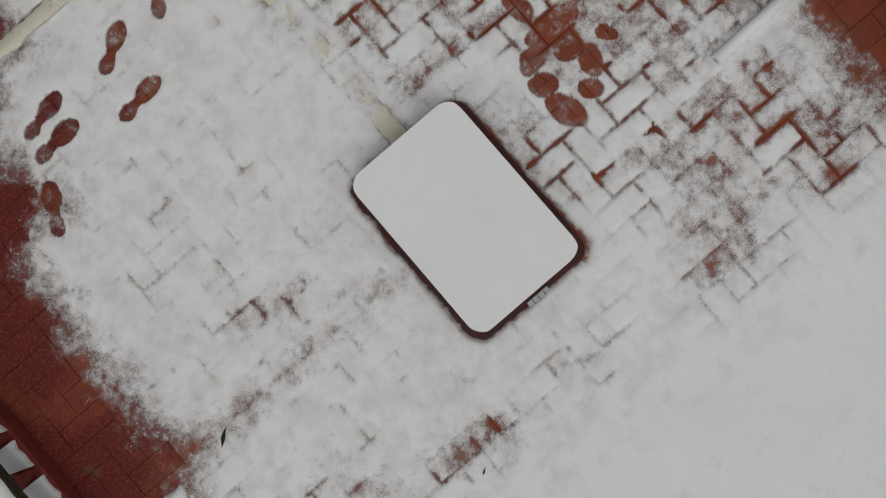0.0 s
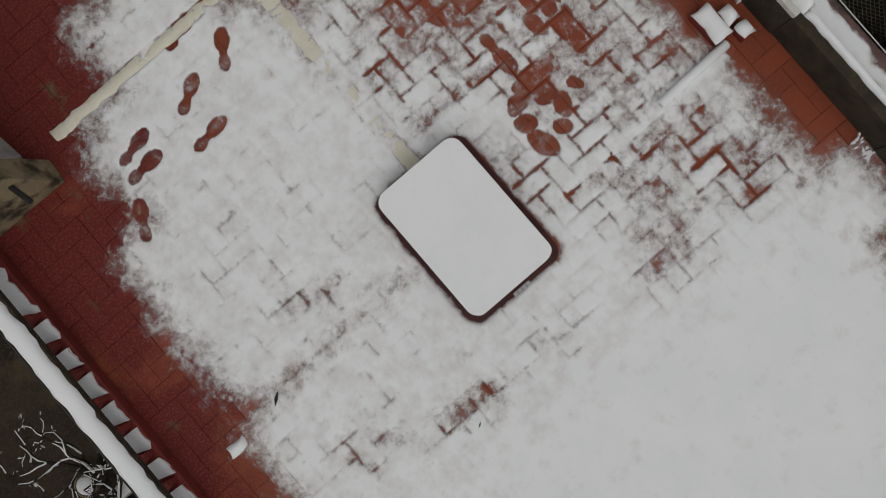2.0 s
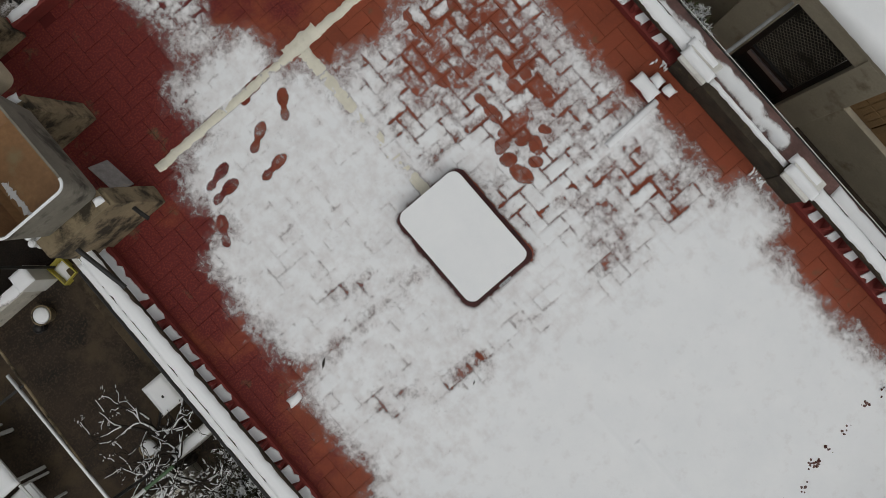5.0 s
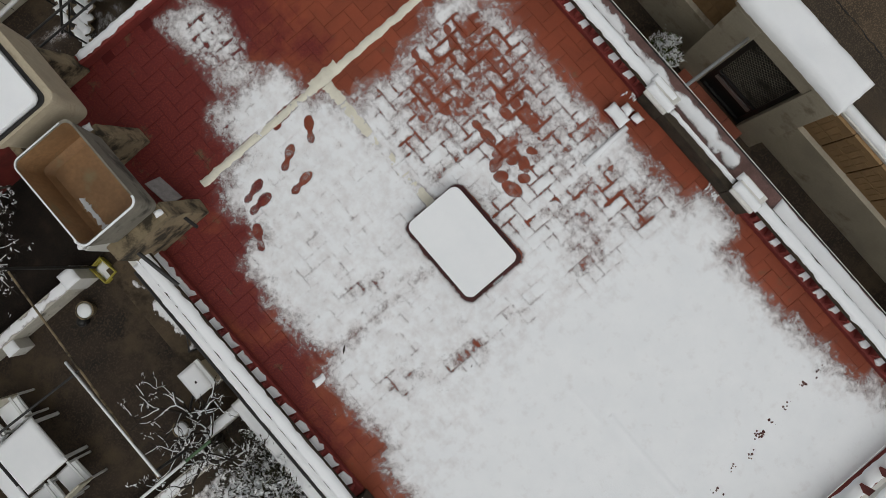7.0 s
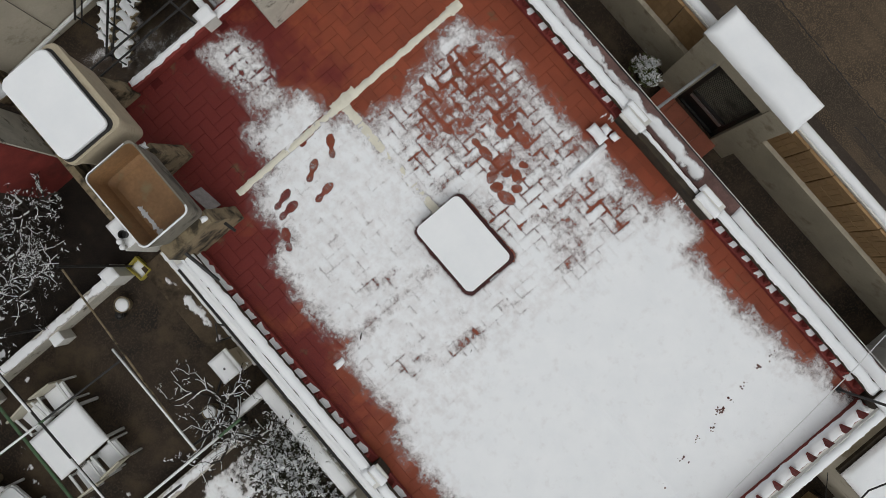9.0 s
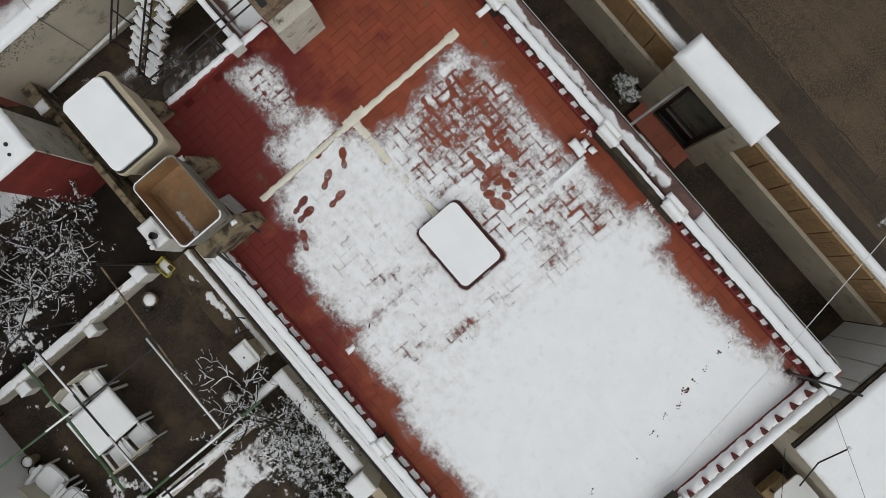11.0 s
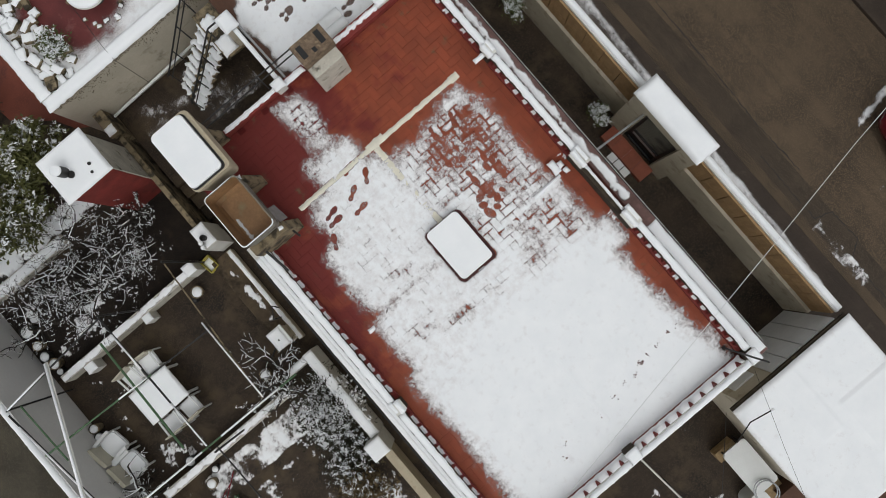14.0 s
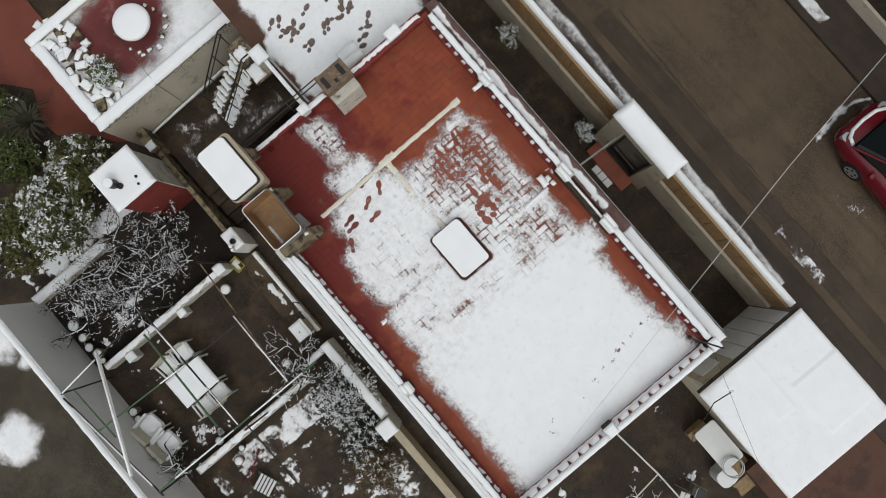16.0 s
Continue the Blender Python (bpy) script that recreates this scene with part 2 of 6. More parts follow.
def thing(name, label, category, group="", kind="", at=None):
    return tagged(new(name), label, category, group, kind) if at is None else place(tagged(new(name), label, category, group, kind), at)


def place(ob, m):
    ob.matrix_basis = m
    return ob


def block(x0, x1, y0, y1, z0, z1, bevel=0.0, bm=None, seg=2):
    """A box, with rounded edges if bevel is given."""
    own = bmesh.new()
    bmesh.ops.create_cube(own, size=1)
    bmesh.ops.transform(own, matrix=Matrix.Translation(((x0 + x1) / 2, (y0 + y1) / 2, (z0 + z1) / 2)) @ Matrix.Diagonal((x1 - x0, y1 - y0, z1 - z0, 1)), verts=own.verts)
    if bevel:
        bmesh.ops.bevel(own, geom=list(own.edges), offset=bevel, segments=seg, affect="EDGES", profile=0.6)
    return join(bm, own)


def join(bm, own):
    if bm is None:
        return own
    me = bpy.data.meshes.new("t")
    own.to_mesh(me)
    own.free()
    bm.from_mesh(me)
    bpy.data.meshes.remove(me)
    return bm


def rounded(cx, cy, w, d, z0, z1, r, bevel=0.01, taper=1.0, bm=None, n=6):
    """An upright prism on a rectangle with round corners; taper scales its foot."""
    own = bmesh.new()
    pts = []
    for k, (sx, sy) in enumerate(((1, 1), (-1, 1), (-1, -1), (1, -1))):
        for i in range(n + 1):
            a = math.pi / 2 * (k + i / n)
            pts.append((sx * (w / 2 - r) + r * math.cos(a), sy * (d / 2 - r) + r * math.sin(a)))
    lo = [own.verts.new((cx + x * taper, cy + y * taper, z0)) for x, y in pts]
    hi = [own.verts.new((cx + x, cy + y, z1)) for x, y in pts]
    own.faces.new(hi)
    own.faces.new(lo[::-1])
    m = len(pts)
    for i in range(m):
        own.faces.new((lo[i], lo[(i + 1) % m], hi[(i + 1) % m], hi[i]))
    if bevel:
        bmesh.ops.bevel(own, geom=[e for e in own.edges if abs(e.verts[0].co.z - e.verts[1].co.z) < 1e-6], offset=bevel, segments=2, affect="EDGES", profile=0.6)
    return join(bm, own)


def tube(path, radius, sides=8, bm=None, end=None):
    """A pipe along a path; end: its radius at the far end."""
    bm = bmesh.new() if bm is None else bm
    path = [Vector(p) for p in path]
    end = radius if end is None else end
    rings = []
    for i, p in enumerate(path):
        d = (path[min(i + 1, len(path) - 1)] - path[max(i - 1, 0)]).normalized()
        u = d.cross(Vector((0.31, 0.17, 0.93)) if abs(d.z) < 0.9 else Vector((1, 0, 0))).normalized()
        v = d.cross(u)
        r = radius + (end - radius) * i / max(1, len(path) - 1)
        rings.append([bm.verts.new(p + (u * math.cos(a) + v * math.sin(a)) * r) for a in [2 * math.pi * k / sides for k in range(sides)]])
    for a, b in zip(rings, rings[1:]):
        for k in range(sides):
            bm.faces.new((a[k], a[(k + 1) % sides], b[(k + 1) % sides], b[k]))
    bm.faces.new(rings[0][::-1])
    bm.faces.new(rings[-1])
    return bm


def turned(profile, cx=0.0, cy=0.0, sides=24, bm=None):
    """A body of revolution from (radius, height) pairs, closed below and above."""
    bm = bmesh.new() if bm is None else bm
    rings = [[bm.verts.new((cx + r * math.cos(2 * math.pi * k / sides), cy + r * math.sin(2 * math.pi * k / sides), z)) for k in range(sides)] for r, z in profile]
    for a, b in zip(rings, rings[1:]):
        for k in range(sides):
            bm.faces.new((a[k], a[(k + 1) % sides], b[(k + 1) % sides], b[k]))
    bm.faces.new(rings[0][::-1])
    bm.faces.new(rings[-1])
    return bm


def snow_on(x0, x1, y0, y1, z, h=0.05, ragged=0.015, seed=0, r=None, label="fresh white snow lying along the top", name="snow", cell=0.04, m=None, material=None):
    """A pillow of snow on a flat top: rounded shoulders and an uneven edge."""
    w, d = x1 - x0, y1 - y0
    nx, ny = max(4, min(60, int(w / cell))), max(4, min(160, int(d / cell)))
    bm = bmesh.new()
    r = min(0.06, w / 3, d / 3) if r is None else r
    grid = []
    for j in range(ny + 1):
        row = []
        for i in range(nx + 1):
            x, y = x0 + w * i / nx, y0 + d * j / ny
            e = min(x - x0, x1 - x, y - y0, y1 - y)
            q = min(1.0, max(0.0, e / r))
            up = h * (1 - (1 - q) ** 2.5) * (1 + 0.25 * noise.noise((x * 3 + seed, y * 3, 0.3)))
            k = ragged * (1 - q)
            row.append(bm.verts.new((x + k * noise.noise((x * 14, y * 14, seed + 5.0)), y + k * noise.noise((x * 14, y * 14, seed + 9.0)), z + 0.003 + up)))
        grid.append(row)
    for j in range(ny):
        for i in range(nx):
            bm.faces.new((grid[j][i], grid[j][i + 1], grid[j + 1][i + 1], grid[j + 1][i]))
    rim = [e for e in bm.edges if e.is_boundary]
    out = bmesh.ops.extrude_edge_only(bm, edges=rim)
    for v in out["geom"]:
        if isinstance(v, bmesh.types.BMVert):
            v.co.z = z + 0.001
    bmesh.ops.recalc_face_normals(bm, faces=bm.faces)
    ob = tagged(link(name, bm, material or SNOW, None, True), label, "snow", kind="stuff")
    if m is not None:
        ob.matrix_basis = m
    return ob


def patches(x0, x1, y0, y1, z, cover, seed, h=0.02, cell=0.03, scale=2.2, label="thin broken snow left in patches on the ground", k=8.0):
    """Melting snow: a low sheet that only rises above the ground in patches."""
    nx, ny = int((x1 - x0) / cell), int((y1 - y0) / cell)
    xs, ys = np.linspace(x0, x1, nx + 1), np.linspace(y0, y1, ny + 1)
    X, Y = np.meshgrid(xs, ys)
    f = fbm(X * scale + seed * 7.3, Y * scale + seed * 3.1, 5)
    e = np.minimum(np.minimum(X - x0, x1 - X), np.minimum(Y - y0, y1 - Y))
    f = f + 0.35 * fbm(X * scale * 5 + seed, Y * scale * 5, 4)
    d = (f + (cover - 0.5) * 1.4) * k - np.clip(1 - e / 0.15, 0, 1) * 3.5
    return sheet("snow", X, Y, d, z, h, label)


def fbm(x, y, octaves=5):
    """Smooth random relief over a grid, about -0.5 to 0.5."""
    out, amp, tot = np.zeros_like(x), 1.0, 0.0
    for o in range(octaves):
        gx, gy = np.floor(x).astype(int), np.floor(y).astype(int)
        fx, fy = x - gx, y - gy
        ux, uy = fx * fx * (3 - 2 * fx), fy * fy * (3 - 2 * fy)

        def val(i, j):
            s = np.sin(i * 127.1 + j * 311.7 + o * 74.7) * 43758.5453
            return s - np.floor(s)
        v = (val(gx, gy) * (1 - ux) + val(gx + 1, gy) * ux) * (1 - uy) + (val(gx, gy + 1) * (1 - ux) + val(gx + 1, gy + 1) * ux) * uy
        out += amp * (v - 0.5)
        tot += amp
        amp *= 0.55
        x, y = x * 2.03 + 11.3, y * 2.03 + 5.7
    return out / tot * 1.4


def sheet(name, X, Y, d, z, h, label):
    """A snow sheet over a grid; d is its depth, and where d is below nought there is none."""
    ny, nx = X.shape
    Z = z + 0.004 + h * np.clip(d, 0, 2.2)
    idx = np.arange(nx * ny).reshape(ny, nx)
    keep = d > -0.9
    q = keep[:-1, :-1] | keep[1:, :-1] | keep[:-1, 1:] | keep[1:, 1:]
    quads = np.stack([idx[:-1, :-1][q], idx[:-1, 1:][q], idx[1:, 1:][q], idx[1:, :-1][q]], 1)
    used, inv = np.unique(quads.ravel(), return_inverse=True)
    co = np.stack([X.ravel(), Y.ravel(), Z.ravel()], 1)[used]
    me = bpy.data.meshes.new(name)
    me.from_pydata(co.tolist(), [], inv.reshape(-1, 4).tolist())
    me.attributes.new("depth", "FLOAT", "POINT").data.foreach_set("value", np.clip(d, -2, 2).ravel()[used].astype(np.float32))
    me.polygons.foreach_set("use_smooth", np.ones(len(me.polygons), bool))
    me.materials.append(THIN)
    return tagged(new(name, me), label, "snow", kind="stuff")

# ---- large structure ----
YARD, STREET = -3.6, -3.1


def structure(name, bm, material, label, category, smooth=False):
    return tagged(link(name, bm, material, None, smooth), label, category, kind="structure")


bm = bmesh.new()
bmesh.ops.create_grid(bm, x_segments=40, y_segments=40, size=300)
for v in bm.verts:
    v.co.z = YARD
structure("ground", bm, GROUND, "dark wet bare ground and worn concrete round the house", "ground")
structure("gravel_lot", block(-60, -9.10, -40, 6.45, YARD + 0.002, YARD + 0.012), GRAVEL, "grey-brown gravel lot outside the boundary wall", "ground")
structure("front_court", block(2.9, 5.0, -5.5, 30, YARD + 0.002, STREET), GROUND, "dark wet concrete court between house and street wall", "ground")
structure("pavement", block(5.0, 6.15, -60, 60, YARD + 0.002, STREET + 0.03, 0.02), PAVE, "dark worn pavement with a rim of dirty snow", "pavement")
structure("road", block(6.15, 10.35, -60, 60, YARD + 0.002, STREET - 0.06), ASPHALT, "wet patched asphalt road with cracks", "road")
structure("pavement_far", block(10.35, 40, -60, 60, YARD + 0.002, STREET + 0.04, 0.02), PAVE, "far pavement of dark wet concrete", "pavement")
structure("terracotta_court", block(2.0, 5.0, -14, -8.5, YARD + 0.002, STREET), BROWNPAVE, "red-brown paved court past the snowy shed roof", "ground")

# the house under the roof terrace
house = tagged(link("house_wall", block(-2.68, 2.86, -4.62, 4.42, YARD, -0.045), PLASTER), "plastered one-storey house wall carrying the roof terrace", "wall", kind="structure")
floor = tagged(link("floor", block(-2.68, 2.86, -4.62, 4.42, -0.045, -0.012), JOINT), "red clay herringbone tile floor of a flat roof terrace", "floor", kind="structure")
structure("ledge_right", block(2.86, 3.12, -4.75, 4.45, -0.12, -0.03, 0.008), LEDGE, "dull mauve outer ledge along the parapet", "ledge")
structure("ledge_left", block(-2.82, -2.68, -4.75, 2.6, -0.27, -0.18, 0.008), WHITE, "white outer ledge along the parapet", "ledge")
structure("ledge_front", block(-2.68, 2.86, -4.78, -4.62, -0.12, -0.03, 0.008), WHITE, "white outer ledge along the front parapet", "ledge")


# parapet: a low curb, clay lattice blocks and a rail, carried between pillars
def prism(pts, z0, z1, bm=None):
    """An upright prism on a polygon."""
    bm = bmesh.new() if bm is None else bm
    lo = [bm.verts.new((x, y, z0)) for x, y in pts]
    hi = [bm.verts.new((x, y, z1)) for x, y in pts]
    new_faces = [bm.faces.new(lo), bm.faces.new(hi[::-1])]
    for i in range(len(pts)):
        k = (i + 1) % len(pts)
        new_faces.append(bm.faces.new((lo[i], hi[i], hi[k], lo[k])))
    bmesh.ops.recalc_face_normals(bm, faces=new_faces)
    return bm


def wedge():
    """One lattice block: an upright clay prism on a slanting plan."""
    bm = prism(((-0.085, 0.055), (-0.035, -0.085), (0.010, -0.085), (0.060, 0.055)), 0.0, 0.15)
    me = bpy.data.meshes.new("lattice_block")
    bm.to_mesh(me)
    bm.free()
    me.materials.append(REDWALL)
    return me


WEDGE = wedge()


def parapet(a, b, turn, label, seed, snowy=False, plain=None, fill=1.0):
    """A stretch of parapet from a to b metres along its own line; its inner side faces -y before the turn."""
    th = thing("parapet", label, "parapet", kind="structure", at=turn)
    part("curb", block(a, b, -0.10, 0.08, 0.0, 0.10, 0.006), REDWALL, th)
    top, back = (0.44, 0.070) if snowy else (0.31, 0.095)
    part("rail", block(a, b, -0.052, back, top - 0.06, top, 0.008), WHITE if snowy else MOSS, th, "whitewashed rail" if snowy else "dark weathered rail")
    n = max(1, round((b - a) / (0.258 if snowy else 0.235)))
    for i in range(n):
        if plain is not None and a + (i + 0.5) * (b - a) / n > plain:
            continue
        ob = new("lattice_block", WEDGE)
        ob.parent = th
        ob.matrix_basis = pose(a + (i + 0.5) * (b - a) / n, 0.0, 0.10) @ Matrix.Diagonal((0.58, 0.62, 1.86, 1) if snowy else (0.60, 0.85, 1, 1))
    snow_on(a, b, -0.042, back - 0.006, top, 0.032, 0.022, seed, 0.014, "thick fresh snow along the parapet rail", m=turn, cell=0.022)
    if snowy:
        snow_on(a, b, -0.106, 0.075, 0.10, 0.03, 0.02, seed + 3, 0.03, "snow drifted along the parapet curb", m=turn, cell=0.03)
        return th
    rnd, bm = random.Random(seed * 31), bmesh.new()
    for i in range(n + 1):
        x, k = a + i * (b - a) / n, rnd.uniform(0.78, 1.0) * fill
        if plain is not None and x > plain + 0.1 or not a + 0.05 < x < b - 0.05:
            continue
        inner = [(x - 0.020 + k * p, -0.096 + rnd.uniform(0, 0.03) + 0.05 * (1 - fill) * (p + 0.1)) for p in (-0.098, -0.05, -0.01, 0.04, 0.094)]
        prism(inner + [(x + 0.080 * k, 0.045), (x - 0.068 * k, 0.045)], 0.10, 0.118 + rnd.uniform(0, 0.012), bm)
    if plain is not None and b > plain:
        inner = [(plain + 0.06 + (b - plain - 0.08) * p / 16, -0.10 + rnd.uniform(0, 0.03) + 0.03 * abs(math.sin(p * 1.1))) for p in range(17)]
        prism(inner + [(b - 0.02, 0.045), (plain + 0.06, 0.045)], 0.10, 0.125, bm)
    tagged(place(link("snow", bm, SNOW), turn), "small wedges of snow between the lattice blocks", "snow", kind="stuff")
    return th


def pillar(x, y, w, d, h, seed, side=MOSS):
    th = thing("parapet_pillar", "mossy square parapet pillar capped with thick snow", "pillar", "parapet pillars", "structure")
    part("shaft", block(x - w / 2, x + w / 2, y - d / 2, y + d / 2, 0.0, h - 0.05, 0.01), side, th)
    part("cap", block(x - w / 2 - 0.01, x + w / 2 + 0.01, y - d / 2 - 0.01, y + d / 2 + 0.01, h - 0.05, h, 0.01), WHITE, th)
    s = 1 if x > 1 else -1
    if abs(y) < 3 and abs(x) > 2:
        snow_on(x - 0.05 - 0.03 * s, x + 0.05 - 0.03 * s, y - d / 2 - 0.03, y + d / 2 + 0.03, h, 0.05, 0.008, seed, 0.02, "thick snow cap on the parapet pillar", cell=0.025)
        snow_on(x - 0.05 + 0.075 * s, x + 0.05 + 0.075 * s, y - d / 2 + 0.02, y + d / 2 + 0.06, h - 0.04, 0.05, 0.008, seed + 1, 0.02, "thick snow cap on the parapet pillar", cell=0.025)
    else:
        snow_on(x - w / 2 - 0.02, x + w / 2 + 0.02, y - d / 2 - 0.02, y + d / 2 + 0.02, h, 0.045, 0.008, seed, 0.025, "thick snow cap on the parapet pillar", cell=0.025)


RIGHT = pose(2.735, 0, 0, 0, 0, -90)
LEFT = pose(-2.465, 0, 0, 0, 0, 90)
FRONT = pose(0, -4.55, 0, 0, 0, 180)
for a, b, s in ((-4.15, -2.52, 1), (-2.28, -0.10, 2), (1.55, 4.40, 3)):
    parapet(a, b, RIGHT, "red lattice parapet with a snow-covered rail", s, fill=0.52)
for a, b, s in ((-4.45, -1.42, 4), (-1.18, 2.42, 5)):
    parapet(a, b, LEFT, "red lattice parapet with a snow-covered rail", s + 10, plain=1.66)
for a, b, s in ((-2.62, -0.22, 6), (0.02, 2.45, 7)):
    parapet(a, b, FRONT, "red lattice front parapet with a snow-covered rail", s + 20, True)
for x, y, w, d, h, s in ((2.74, 2.40, 0.18, 0.22, 0.37, 1), (2.72, -0.05, 0.22, 0.30, 0.38, 2), (2.72, -1.40, 0.22, 0.30, 0.38, 3), (-2.45, -1.30, 0.20, 0.20, 0.37, 4),
                         (0.10, -4.52, 0.22, 0.20, 0.37, 5), (2.75, -4.54, 0.18, 0.20, 0.37, 6), (-2.48, -4.55, 0.18, 0.18, 0.37, 7)):
    pillar(x, y, w, d, h, s)
# solid low panel between two pillars
panel = thing("parapet_panel", "dark mossy solid parapet panel between two pillars", "parapet", kind="structure")
part("panel_wall", block(2.62, 2.74, -1.25, -0.20, 0.0, 0.30, 0.01), MOSS, panel)
snow_on(2.69, 2.745, -1.22, -0.22, 0.30, 0.03, 0.012, 31, 0.02, "narrow strip of snow on the solid panel")
# back edge
back = thing("back_curb", "low red curb along the back edge of the terrace", "curb", kind="structure")
part("curb_wall", block(-1.72, 0.12, 4.30, 4.42, 0.0, 0.16, 0.01), REDWALL, back)
part("curb_wall", block(0.78, 2.62, 4.20, 4.40, 0.0, 0.16, 0.01), REDWALL, back)
snow_on(-1.70, -0.50, 4.33, 4.42, 0.16, 0.03, 0.03, 41, label="snow along the low back curb")
snow_on(-0.33, 0.10, 4.28, 4.40, 0.16, 0.04, 0.02, 42, label="snow along the low back curb")
snow_on(0.80, 2.60, 4.28, 4.37, 0.16, 0.03, 0.05, 43, label="snow along the low back curb")
pillar(-0.42, 4.36, 0.19, 0.16, 0.30, 44, WHITE)
pillar(1.95, 4.36, 0.30, 0.20, 0.30, 45, WHITE)
snow_on(-2.685, -2.55, -4.6, 2.35, 0.0, 0.10, 0.010, 54, 0.02, "smooth snow banked behind the parapet rail")
snow_on(-2.815, -2.675, -4.7, 2.35, -0.18, 0.025, 0.012, 51, 0.02, "smooth snow on the outer ledge")
patches(2.83, 3.13, -1.25, 4.35, -0.03, 0.90, 3, 0.010, 0.02, 4.0, "broken snow on the red outer ledge", 3.0)
snow_on(2.84, 3.11, -4.7, -1.75, -0.03, 0.02, 0.012, 53, 0.02, "smooth snow on the outer ledge")

# ---- terrace snow ----
FEET = [(-0.29, 2.18, 58), (-0.67, 2.10, 32), (-0.74, 1.79, 10), (-1.20, 2.06, 15), (-1.23, 1.91, 5), (-1.66, 1.75, 72), (-1.48, 1.64, 64), (-0.44, 2.47, 18), (-1.62, 1.84, -30),
        (1.13, 0.93, -86), (0.97, 1.45, -90), (1.54, 1.93, -106), (1.67, 1.46, -81), (1.11, 1.95, -96), (1.61, 0.68, -102)]
# single and overlapping prints: place, half length, half width, turn
TREAD = [(1.13, 0.81, 0.070, 0.052, -83), (1.29, 0.63, 0.066, 0.056, -10), (1.15, 0.63, 0.105, 0.065, -12), (1.18, 0.48, 0.072, 0.060, -41), (1.24, 0.36, 0.090, 0.056, -110), (1.14, 0.24, 0.062, 0.052, -34),
         (0.96, 0.24, 0.115, 0.066, -72), (0.96, 0.42, 0.078, 0.058, -35), (1.01, 0.56, 0.095, 0.056, 14), (1.39, 0.41, 0.06, 0.035, -51), (1.53, 1.08, 0.11, 0.052, -108), (1.45, 0.90, 0.10, 0.05, -78), (1.60, 0.93, 0.07, 0.05, -99)]


